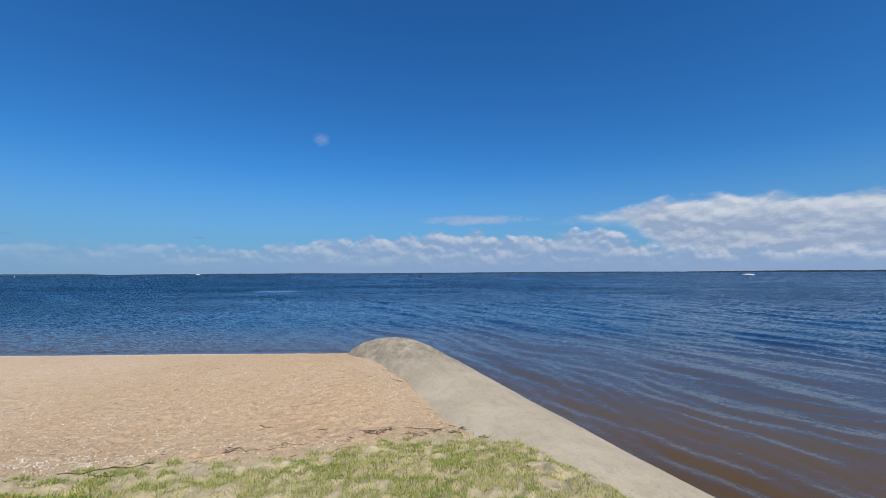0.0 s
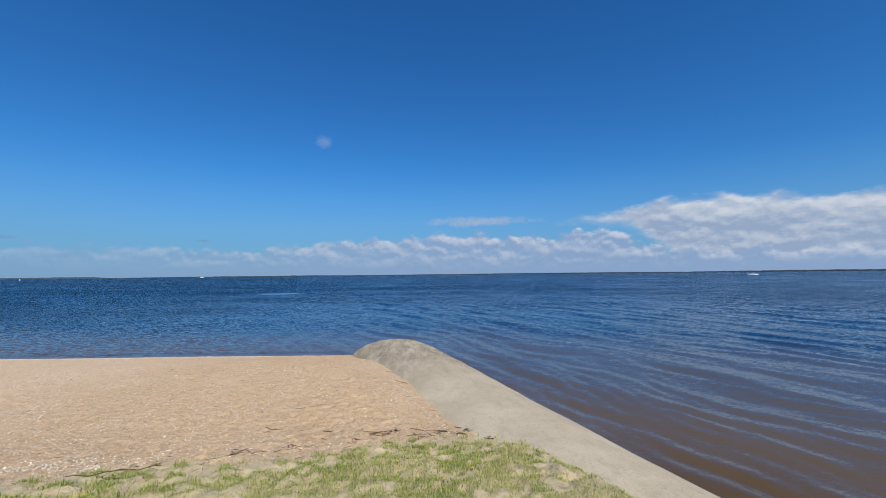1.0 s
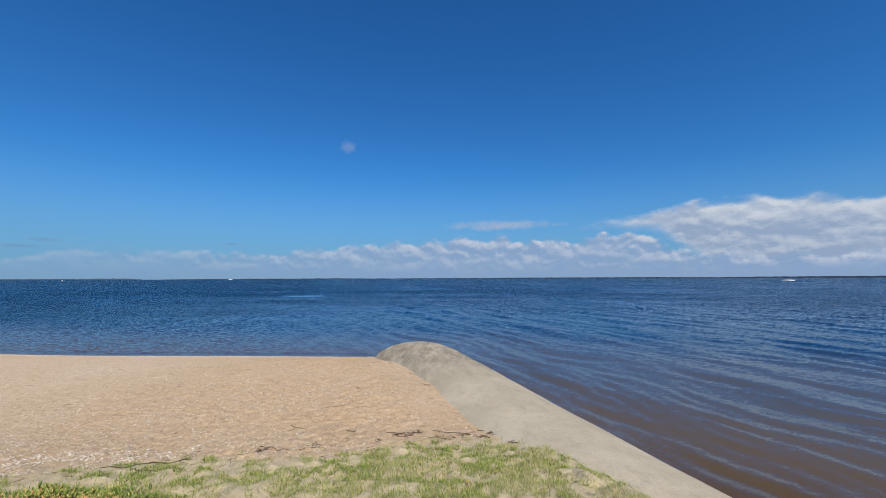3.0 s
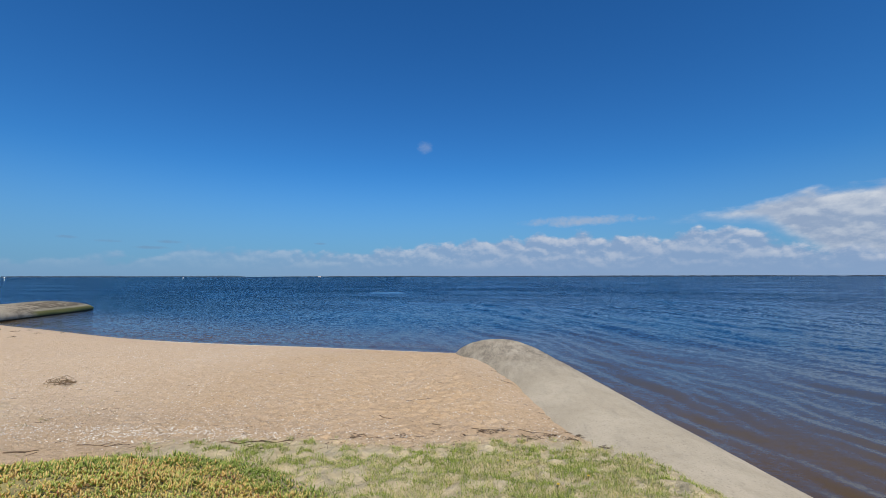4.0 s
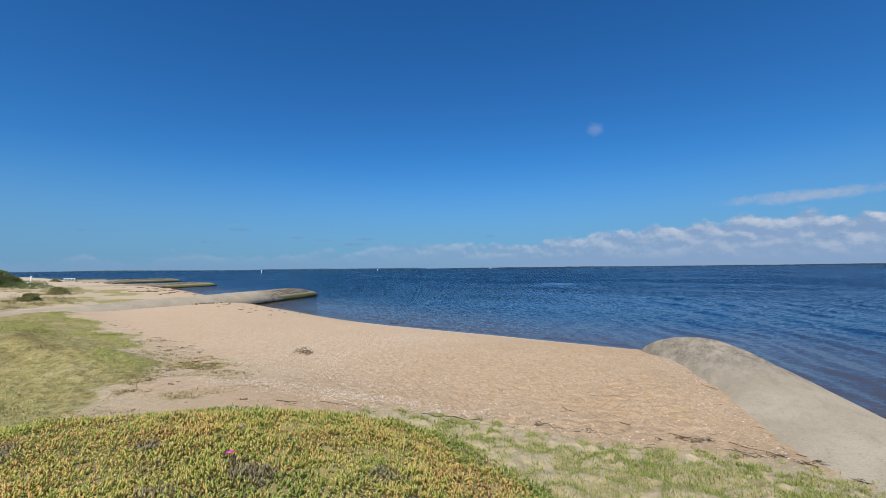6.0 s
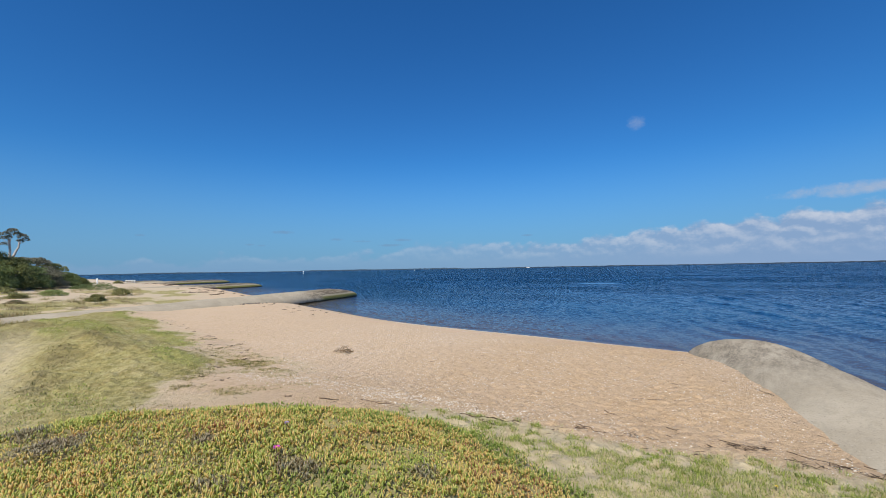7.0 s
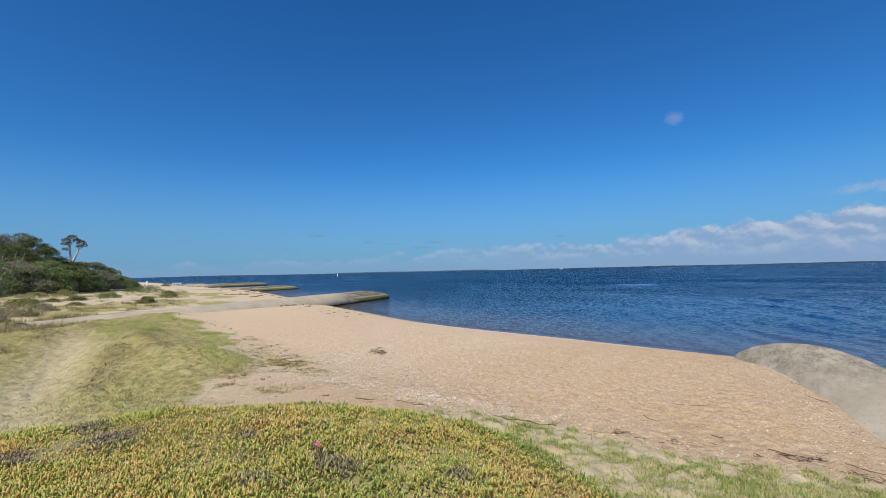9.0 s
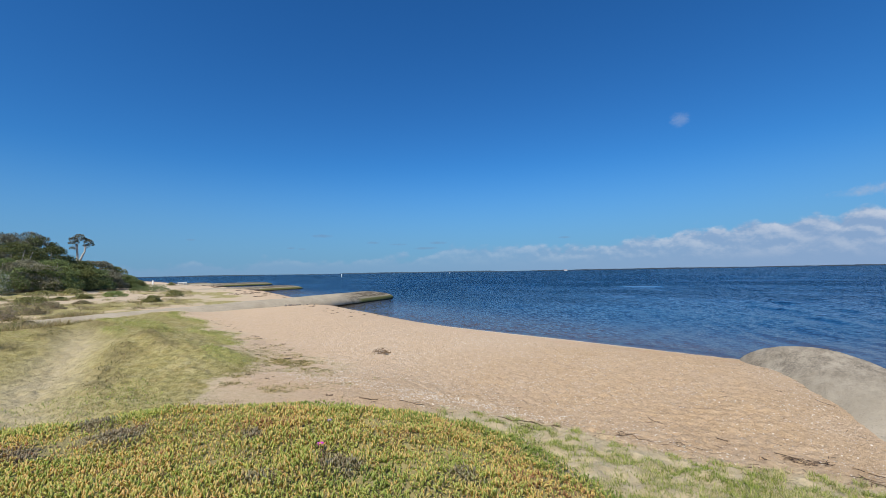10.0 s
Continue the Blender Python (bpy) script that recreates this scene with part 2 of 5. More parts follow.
def ground_z(x, y, fine=True):
    x, y = np.asarray(x, float), np.asarray(y, float)
    p, s = GN[0] * x + GN[1] * y, GD[0] * x + GD[1] * y
    d = shore_y(x) - y
    dd = np.clip(d, 0, 60)
    land = 0.62 * (1 - np.exp(-dd / 2.8)) + 0.012 * dd
    land = land + 0.26 * step(8.8, 12.0, d) * step(-9, -5, x) + 0.16 * step(9.0, 13.0, d) * step(-5, -9, x)
    land = np.where(d < 0, np.maximum(-2.3 * (1 - np.exp(0.24 * np.minimum(d, 0))) + 0.01 * d, -2.6), land)
    land = land + 0.34 * step(-0.1, 1.3, ice_plant(x, y))
    hum = fbm(x, y, 3.2, 3, 41)
    land = land + step(9.5, 12.5, d) * step(-6.5, -9.0, x) * (0.17 * hum + 0.22 * np.exp(-(((x + 12.5) / 3.2) ** 2 + ((y - 2.6) / 1.1) ** 2)))
    land = land - 0.13 * track(x, y)
    off = 0.927 * (x + 32.3) + 0.375 * (y - 17.0)
    land = land - 0.10 * np.exp(-(off / 2.6) ** 2) * step(16, 12, y)
    land = land + step(16, 26, d) * step(-30, -45, x) * step(-105, -70, x) * (0.22 + 0.3 * fbm(x, y, 7.0, 3, 42))
    land = land + 0.10 * np.exp(-((p - 1.3) / 0.9) ** 2) * step(5.5, 7.5, s) * step(12.6, 10.3, s)
    if fine:
        beach = step(0.2, 2.0, d) * step(13.5, 10.0, d) * step(-40, -14, x)
        tx, ty = 0.84 * x - 0.54 * y, 0.54 * x + 0.84 * y
        tread = 0.55 + 0.6 * step(-7, -2, x)
        land = land + beach * (1 - 0.75 * step(0.8, 1.6, p)) * tread * (0.010 * fbm(tx, ty, 0.24, 3, 43) + 0.016 * vnoise(tx, ty, 0.11, 44) + 0.012 * vnoise(ty, tx, 0.075, 48))
        land = land + beach * 0.025 * fbm(x, y, 1.8, 2, 45)
    if fine:
        land = land + turf(x, y) * step(4, 6, d) * np.maximum(step(0.8, 1.8, y), step(-4.6, -5.6, x) * step(-4.0, -2.5, y)) * (0.034 * fbm(x, y, 0.30, 3, 49) + 0.030 * vnoise(x, y, 0.12, 47)) + 0.13 * herbs(x, y) * (0.4 + fbm(x, y, 0.45, 3, 50)) + 0.07 * lush(x, y) * step(-8, -10, x) * (0.5 + 0.7 * fbm(x, y, 0.7, 3, 55))
    bed = -0.26 - 0.085 * np.clip(p - 3.2, 0, 45) - 0.075 * np.clip(s - 4.0, 0, 14) * step(2.4, 5.0, p) + 0.9 * step(-2.0, -9.0, s) + 0.05 * fbm(x, y, 2.0, 2, 46)
    bed = np.maximum(bed, -2.6)
    right = step(2.4, 3.4, p) * step(15.5, 14.0, s)
    far = step(13.6, 15.5, s) * step(0.0, 3.0, p)
    z = land * (1 - right) + bed * right
    return z * (1 - far) + np.minimum(z, bed) * far


# ---------------------------------------------------------------- mesh helpers
def mesh_from(name, verts, faces, smooth=True):
    """A mesh from numpy arrays of vertices and equal-sided faces."""
    me = bpy.data.meshes.new(name)
    verts, faces = np.asarray(verts, np.float32), np.asarray(faces, np.int32)
    k = faces.shape[1]
    me.vertices.add(len(verts))
    me.vertices.foreach_set("co", verts.ravel())
    me.loops.add(faces.size)
    me.loops.foreach_set("vertex_index", faces.ravel())
    me.polygons.add(len(faces))
    me.polygons.foreach_set("loop_start", np.arange(len(faces), dtype=np.int32) * k)
    me.update(calc_edges=True)
    if smooth:
        me.polygons.foreach_set("use_smooth", np.ones(len(faces), bool))
    me.validate()
    return me


def add_attr(me, name, values):
    a = me.attributes.new(name, "FLOAT", "POINT")
    a.data.foreach_set("value", np.asarray(values, np.float32))


def polar(angles, radii):
    """A fan-shaped grid: plan coordinates and quads; angles clockwise from +y, in radians, going all the way round."""
    A, R = np.meshgrid(angles, radii)
    na, nr = len(angles), len(radii)
    i = np.arange(nr * na).reshape(nr, na)
    j = np.roll(i, -1, axis=1)
    quads = np.stack([i[:-1], j[:-1], j[1:], i[1:]], -1).reshape(-1, 4)
    return (R * np.sin(A)).ravel(), (R * np.cos(A)).ravel(), quads


def spread(template_v, template_f, pos, yaw, tilt, size, lean=None):
    """Many copies of a little mesh in one: turned by yaw about z after being tilted, and scaled."""
    v = np.asarray(template_v, float)
    n = len(pos)
    size = np.asarray(size, float)
    if size.ndim == 1:
        size = np.repeat(size[:, None], 3, 1)
    w = v[None] * size[:, None, :]
    ct, st = np.cos(tilt)[:, None], np.sin(tilt)[:, None]
    yy, zz = w[..., 1] * ct - w[..., 2] * st, w[..., 1] * st + w[..., 2] * ct
    cy, sy = np.cos(yaw)[:, None], np.sin(yaw)[:, None]
    out = np.stack([w[..., 0] * cy - yy * sy, w[..., 0] * sy + yy * cy, zz], -1) + np.asarray(pos)[:, None, :]
    f = np.asarray(template_f)[None] + (np.arange(n) * len(v))[:, None, None]
    return out.reshape(-1, 3), f.reshape(-1, f.shape[-1])


def part(name, me, mat, parent=None, label=""):
    """Links a mesh, or a bmesh, as one object under a thing."""
    if isinstance(me, bmesh.types.BMesh):
        bm, me = me, bpy.data.meshes.new(name)
        bm.to_mesh(me)
        bm.free()
    if mat is not None and not me.materials:
        me.materials.append(mat)
    ob = new(name, me)
    if parent is not None:
        ob.parent = parent
    if label:
        tagged(ob, label)
    return ob


def thing(name, place, label, category, group="", kind="", yaw=0.0):
    ob = new(name)
    ob.empty_display_size = 0.2
    ob.matrix_basis = pose(*place, 0, 0, yaw)
    return tagged(ob, label, category, group, kind)


# ---------------------------------------------------------------- materials
def make_ground():
    m, n = material("beach_ground")
    p = n.position()
    t, wet, shell, tr = n.attr("turf"), n.attr("wet"), n.attr("shell"), n.attr("track")
    grain = n.noise(p, 260.0, 3.0, 0.7)
    mid = n.noise(p, 9.0, 5.0, 0.6)
    large = n.noise(p, 0.7, 4.0, 0.55)
    sand = n.mix(n.ramp(mid, 0.3, 0.7), (0.56, 0.385, 0.225), (0.67, 0.48, 0.30))
    sand = n.mix(n.ramp(large, 0.35, 0.7, 0.0, 0.55), sand, (0.65, 0.485, 0.33))
    # shade of dimples and footprints painted in as dark pits and dents, paler between
    pit_shade = n.noise(p, 34.0, 4.0, 0.7)
    sand = n.mix(n.ramp(pit_shade, 0.52, 0.68, 0.0, 0.6), sand, (0.33, 0.23, 0.13))
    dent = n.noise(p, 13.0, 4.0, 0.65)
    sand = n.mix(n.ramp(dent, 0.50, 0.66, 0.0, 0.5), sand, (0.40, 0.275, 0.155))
    sand = n.mix(n.ramp(pit_shade, 0.30, 0.44, 0.45, 0.0), sand, (0.72, 0.58, 0.40))
    sand = n.mix(n.ramp(grain, 0.25, 0.8, 0.0, 0.35), sand, (0.36, 0.25, 0.15))
    sand = n.mix(n.math("MULTIPLY", n.attr("lobe"), n.ramp(mid, 0.25, 0.7, 0.2, 0.6)), sand, (0.69, 0.53, 0.375))
    flats = n.attr("flats")
    sand = n.mix(n.math("MULTIPLY", flats, n.ramp(large, 0.3, 0.6, 0.5, 1.0)), sand, (0.565, 0.455, 0.325))
    pale = n.mix(n.ramp(mid, 0.3, 0.7), (0.50, 0.41, 0.25), (0.60, 0.50, 0.33))
    sand = n.mix(n.math("MAXIMUM", n.math("MULTIPLY", t, 1.6, clamp=True), tr), sand, pale)
    # crushed shell
    vor = n.t.nodes.new("ShaderNodeTexVoronoi")
    n.put(vor.inputs["Vector"], p)
    vor.inputs["Scale"].default_value = 55.0
    col = n.t.nodes.new("ShaderNodeSeparateColor")
    n.put(col.inputs[0], vor.outputs["Color"])
    bit = n.math("MULTIPLY", n.ramp(vor.outputs["Distance"], 0.18, 0.34, 1.0, 0.0), n.math("LESS_THAN", col.outputs[0], n.math("MULTIPLY", shell, 0.6)))
    sand = n.mix(bit, sand, (0.78, 0.74, 0.66))
    sand = n.mix(n.math("MULTIPLY", wet, 0.75), sand, (0.13, 0.085, 0.05))
    g1 = n.noise(p, 24.0, 5.0, 0.65)
    g2 = n.noise(p, 1.1, 3.0, 0.6)
    green = n.mix(n.ramp(g1, 0.3, 0.72), (0.32, 0.285, 0.095), (0.48, 0.41, 0.18))
    green = n.mix(n.ramp(g2, 0.42, 0.68), green, (0.47, 0.40, 0.19))
    dens = n.math("SUBTRACT", n.math("MULTIPLY", t, n.ramp(n.attr("lobe"), 0.0, 1.0, 0.52, 1.5, False)), n.math("MULTIPLY", n.noise(p, 6.0, 7.0, 0.74), 1.1))
    cover = n.math("MULTIPLY", n.ramp(dens, 0.0, 0.28), n.math("SUBTRACT", 1.0, n.math("MULTIPLY", tr, 0.7)))
    fleck = n.noise(n.scaled(p, 1.0, 1.0, 0.3), 38.0, 4.0, 0.75)
    green = n.mix(n.ramp(fleck, 0.50, 0.72, 0.0, 0.7), green, (0.12, 0.115, 0.04))
    green = n.mix(n.ramp(fleck, 0.30, 0.46, 0.6, 0.0), green, (0.52, 0.46, 0.25))
    blot = n.noise(n.scaled(p, 1.0, 1.0, 0.3), 6.5, 5.0, 0.72)
    tuss = n.math("MULTIPLY", n.noise(n.scaled(p, 1.0, 1.0, 0.3), 2.4, 6.0, 0.75), 1.0)
    green = n.mix(n.ramp(tuss, 0.50, 0.60, 0.0, 0.7), green, (0.36, 0.285, 0.11))
    green = n.mix(n.ramp(blot, 0.47, 0.60, 0.0, 0.85), green, (0.25, 0.215, 0.075))
    green = n.mix(n.ramp(blot, 0.34, 0.46, 0.4, 0.0), green, (0.50, 0.43, 0.23))
    green = n.mix(n.math("MULTIPLY", n.attr("herbs"), n.ramp(fleck, 0.3, 0.6, 0.4, 0.85)), green, n.mix(g1, (0.15, 0.125, 0.055), (0.30, 0.245, 0.11)))
    green = n.mix(n.math("MULTIPLY", n.attr("lush"), n.ramp(blot, 0.3, 0.65, 0.85, 0.3)), green, n.mix(g1, (0.20, 0.23, 0.05), (0.40, 0.40, 0.11)))
    colour = n.mix(cover, sand, green)
    colour = n.mix(n.math("MULTIPLY", n.attr("mat"), 0.9), colour, n.mix(g1, (0.24, 0.22, 0.08), (0.38, 0.32, 0.14)))
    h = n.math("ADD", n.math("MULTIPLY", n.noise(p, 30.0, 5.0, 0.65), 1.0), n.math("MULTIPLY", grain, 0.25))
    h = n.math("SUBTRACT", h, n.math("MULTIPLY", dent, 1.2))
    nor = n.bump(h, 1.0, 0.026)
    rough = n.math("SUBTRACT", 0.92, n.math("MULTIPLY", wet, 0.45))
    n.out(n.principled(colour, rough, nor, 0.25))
    return m


def make_water():
    m, n = material("lake_water")
    p = n.position()
    depth, calm = n.attr("depth"), n.attr("calm")
    flat = n.scaled(p, 1.0, 1.0, 0.0)
    gust = n.noise(n.scaled(flat, 1.0, 2.2, 1.0), 0.035, 3.0, 0.55)
    push = n.math("MULTIPLY", n.ramp(gust, 0.34, 0.66, 0.5, 1.25), n.math("SUBTRACT", 1.0, n.math("MULTIPLY", calm, 0.93)))
    push = n.math("MULTIPLY", push, n.ramp(n.attr("choppy"), 0.0, 1.0, 1.0, 1.45, False))
    far = n.math("MAXIMUM", n.ramp(n.vmath("LENGTH", flat), 8.0, 60.0), n.math("MULTIPLY", n.attr("choppy"), 0.75))

    def slope(size, amount, seed):
        t = n.t.nodes.new("ShaderNodeTexNoise")
        n.put(t.inputs["Vector"], n.vmath("ADD", n.scaled(flat, 1.0, 1.5, 1.0), (seed, seed * 0.7, seed)))
        t.inputs["Scale"].default_value = 1.0 / size
        t.inputs["Detail"].default_value = 2.0
        v = n.vmath("SUBTRACT", t.outputs["Color"], (0.5, 0.5, 0.5))
        return n.vmath("MULTIPLY", n.vmath("MULTIPLY", v, (1.0, 1.0, 0.0)), n.combine(amount, amount, 0.0))

    small = slope(0.15, n.math("MULTIPLY", push, n.ramp(far, 0.0, 1.0, 0.32, 1.6, False)), 3.0)
    medium = slope(0.45, n.math("MULTIPLY", push, n.ramp(far, 0.0, 1.0, 0.14, 0.75, False)), 17.0)
    long = slope(2.2, n.math("MULTIPLY", push, n.ramp(far, 0.0, 1.0, 0.0, 0.18, False)), 41.0)
    wide = n.ramp(n.vmath("LENGTH", flat), 50.0, 420.0)
    open_water = slope(0.9, n.math("MULTIPLY", push, n.math("MULTIPLY", wide, 2.2)), 57.0)
    long = n.vmath("ADD", long, open_water)
    long = n.vmath("ADD", long, slope(0.05, n.ramp(far, 0.0, 1.0, 0.22, 0.0, False), 71.0))
    # waves run ashore: their steeper faces look to the beach
    lean = n.math("MULTIPLY", n.math("MULTIPLY", push, -0.20), n.ramp(n.vmath("LENGTH", flat), 14.0, 90.0))
    long = n.vmath("ADD", long, n.combine(n.math("MULTIPLY", lean, -0.3), lean, 0.0))
    geo = n.t.nodes.new("ShaderNodeNewGeometry").outputs["Normal"]
    nor = n.vmath("NORMALIZE", n.vmath("ADD", n.vmath("ADD", geo, small), n.vmath("ADD", medium, long)))
    clear = n.t.nodes.new("ShaderNodeBsdfTransparent")
    n.put(clear.inputs[0], n.mix(n.ramp(depth, 0.0, 0.5), (0.93, 0.86, 0.72), (0.72, 0.52, 0.28)))
    deep = n.t.nodes.new("ShaderNodeBsdfDiffuse")
    # mid-depth grey: murky water, lightened in the diffuse colour to stand for reflected cloud
    n.put(deep.inputs[0], n.mix(n.ramp(depth, 1.3, 2.3), n.mix(n.ramp(depth, 0.4, 1.15), n.mix(n.ramp(depth, 0.02, 0.32), (0.36, 0.27, 0.17), (0.112, 0.073, 0.032)), (0.074, 0.075, 0.078)), (0.005, 0.025, 0.058)))
    body = n.t.nodes.new("ShaderNodeMixShader")
    n.put(body.inputs[0], n.ramp(depth, 0.0, 0.75, 0.35, 1.0))
    n.put(body.inputs[1], clear.outputs[0])
    n.put(body.inputs[2], deep.outputs[0])
    gloss = n.t.nodes.new("ShaderNodeBsdfGlossy")
    n.put(gloss.inputs["Normal"], nor)
    gloss.inputs["Roughness"].default_value = 0.08
    gloss.inputs["Color"].default_value = (0.64, 0.77, 0.88, 1.0)
    fres = n.t.nodes.new("ShaderNodeFresnel")
    fres.inputs[0].default_value = 1.333
    n.put(fres.inputs[1], nor)
    both = n.t.nodes.new("ShaderNodeMixShader")
    n.put(both.inputs[0], fres.outputs[0])
    n.put(both.inputs[1], body.outputs[0])
    n.put(both.inputs[2], gloss.outputs[0])
    n.out(both.outputs[0])
    return m


def make_concrete():
    m, n = material("groyne_concrete")
    p = n.position()
    sep = n.t.nodes.new("ShaderNodeSeparateXYZ")
    n.put(sep.inputs[0], p)
    z = sep.outputs[2]
    large = n.noise(p, 0.9, 5.0, 0.6)
    mid = n.noise(p, 7.0, 5.0, 0.65)
    grain = n.noise(p, 150.0, 3.0, 0.7)
    colour = n.mix(n.ramp(large, 0.3, 0.7), (0.405, 0.342, 0.247), (0.50, 0.427, 0.318))
    colour = n.mix(n.ramp(mid, 0.45, 0.75, 0.0, 0.4), colour, (0.35, 0.295, 0.20))
    colour = n.mix(n.ramp(grain, 0.55, 0.8, 0.0, 0.5), colour, (0.22, 0.20, 0.165))
    old = n.attr("weathered")
    lich = n.math("MULTIPLY", n.ramp(n.noise(n.scaled(p, 1.2, 0.5, 1.2), 17.0, 8.0, 0.78), 0.36, 0.58, 0.2, 1.0), old)
    lich = n.math("MULTIPLY", lich, n.ramp(n.noise(n.scaled(p, 2.4, 0.5, 2.4), 1.9, 6.0, 0.7), 0.38, 0.60, 0.2, 1.0))
    streak = n.noise(n.scaled(p, 1.0, 0.35, 2.0), 5.0, 5.0, 0.7)
    colour = n.mix(n.ramp(streak, 0.50, 0.72, 0.0, 0.35), colour, (0.25, 0.225, 0.17))
    pits = n.noise(p, 45.0, 3.0, 0.7)
    colour = n.mix(n.ramp(pits, 0.56, 0.70, 0.0, 0.7), colour, (0.17, 0.155, 0.12))
    colour = n.mix(n.ramp(pits, 0.28, 0.42, 0.5, 0.0), colour, (0.60, 0.53, 0.41))
    colour = n.mix(n.math("MINIMUM", lich, 0.92), colour, (0.095, 0.075, 0.05))
    mossy = n.ramp(old, 1.2, 1.7)
    low = n.math("ADD", z, n.math("MULTIPLY", n.math("SUBTRACT", mid, 0.5), 0.14))
    colour = n.mix(n.math("MULTIPLY", n.math("MULTIPLY", n.ramp(low, 0.50, 0.58, 1.0, 0.0), 0.6), mossy, clamp=True), colour, (0.44, 0.39, 0.27))
    colour = n.mix(n.math("MULTIPLY", n.ramp(low, 0.36, 0.46, 1.0, 0.0), mossy, clamp=True), colour, (0.18, 0.17, 0.055))
    colour = n.mix(n.ramp(low, 0.07, 0.14, 1.0, 0.0), colour, (0.035, 0.03, 0.018))
    h = n.math("ADD", n.math("MULTIPLY", mid, 1.0), n.math("MULTIPLY", grain, 0.2))
    n.out(n.principled(colour, 0.88, n.bump(h, 0.5, 0.02), 0.25))
    return m


def leafy(name, dark, light, third=None, rough=0.55, share=0.75, through_light=0.25, fourth=None, per_plant=False):
    """Foliage whose tint differs from leaf to leaf."""
    m, n = material(name)
    r = n.island()
    c = n.mix(n.ramp(r, 0.0, 1.0, 0.0, 1.0, False), dark, light)
    if third is not None:
        far = n.noise(n.position(), 1.7, 5.0, 0.7)
        w = n.math("ADD", n.math("FRACT", n.math("MULTIPLY", r, 7.31)), n.math("MULTIPLY", n.math("SUBTRACT", far, 0.5), 2.8))
        c = n.mix(n.ramp(w, share - 0.12, share + 0.12), c, third)
        if fourth is not None:
            c = n.mix(n.ramp(w, 0.98, 1.06), c, fourth)
    if per_plant:
        o = n.t.nodes.new("ShaderNodeObjectInfo").outputs["Random"]
        c = n.mix(1.0, c, n.mix(o, (0.8, 0.85, 0.85), (1.55, 1.5, 1.3)), "MULTIPLY")
    sh = n.principled(c, rough, None, 0.3)
    tr = n.t.nodes.new("ShaderNodeBsdfTranslucent")
    n.put(tr.inputs[0], c)
    mx = n.t.nodes.new("ShaderNodeMixShader")
    mx.inputs[0].default_value = through_light
    n.put(mx.inputs[1], sh)
    n.put(mx.inputs[2], tr.outputs[0])
    n.out(mx.outputs[0])
    return m


def plain(name, a, b, scale, rough=0.8, relief=0.3, specular=0.3):
    m, n = material(name)
    p = n.position()
    f = n.noise(p, scale, 5.0, 0.65)
    n.out(n.principled(n.mix(n.ramp(f, 0.3, 0.7), a, b), rough, n.bump(f, relief, 0.01), specular))
    return m


def make_ice_plant():
    """Fleshy leaves: green at the fringe, yellow, orange and red in drifts, some patches dead and grey."""
    m, n = material("ice_plant_leaves")
    r = n.island()
    other, third = n.math("FRACT", n.math("MULTIPLY", r, 7.31)), n.math("FRACT", n.math("MULTIPLY", r, 31.7))
    c = n.mix(r, (0.40, 0.48, 0.10), (0.76, 0.76, 0.26))
    c = n.mix(n.math("MULTIPLY", n.attr("fringe"), 0.75), c, n.mix(r, (0.18, 0.30, 0.05), (0.46, 0.57, 0.16)))
    warm = n.math("ADD", other, n.attr("drift"))
    c = n.mix(n.ramp(warm, 0.50, 0.74), c, n.mix(third, (0.92, 0.78, 0.32), (0.88, 0.62, 0.27)))
    c = n.mix(n.ramp(warm, 1.10, 1.24), c, (0.52, 0.27, 0.15))
    dead = n.math("ADD", n.attr("withered"), n.math("MULTIPLY", third, 0.35))
    c = n.mix(n.ramp(dead, 0.55, 0.80, 0.0, 0.85), c, n.mix(r, (0.30, 0.24, 0.17), (0.55, 0.48, 0.38)))
    sh = n.principled(c, 0.42, None, 0.35)
    tr = n.t.nodes.new("ShaderNodeBsdfTranslucent")
    n.put(tr.inputs[0], c)
    mx = n.t.nodes.new("ShaderNodeMixShader")
    mx.inputs[0].default_value = 0.5
    n.put(mx.inputs[1], sh)
    n.put(mx.inputs[2], tr.outputs[0])
    n.out(mx.outputs[0])
    return m


M_GROUND, M_WATER, M_CONC = make_ground(), make_water(), make_concrete()
M_GRASS = leafy("turf_blades", (0.14, 0.20, 0.03), (0.46, 0.51, 0.12), (0.64, 0.56, 0.30), share=0.70, through_light=0.4)
M_ICE = make_ice_plant()
M_SCRUB = leafy("scrub_leaves", (0.085, 0.10, 0.036), (0.17, 0.185, 0.07), per_plant=True)
M_SCRUB_PALE = leafy("pale_scrub_leaves", (0.115, 0.155, 0.055), (0.22, 0.265, 0.11), per_plant=True)
M_GUM = leafy("grey_green_leaves", (0.12, 0.12, 0.085), (0.24, 0.235, 0.185), per_plant=True)
M_REED = leafy("dry_rush", (0.30, 0.24, 0.12), (0.56, 0.46, 0.25), (0.24, 0.24, 0.08))
M_BARK = plain("pale_bark", (0.30, 0.26, 0.22), (0.58, 0.54, 0.48), 6.0)
M_DRIFT = plain("dark_driftwood", (0.045, 0.030, 0.020), (0.13, 0.085, 0.05), 30.0)
M_STRAW = plain("dry_weed", (0.13, 0.085, 0.045), (0.30, 0.21, 0.12), 40.0)
M_GRIT = plain("brown_grit", (0.22, 0.145, 0.08), (0.52, 0.37, 0.22), 25.0)
M_SHELL = plain("bleached_shell", (0.64, 0.56, 0.45), (0.85, 0.81, 0.73), 60.0, 0.5)
M_WHITE = plain("white_paint", (0.74, 0.74, 0.73), (0.82, 0.82, 0.81), 3.0, 0.5, 0.05)
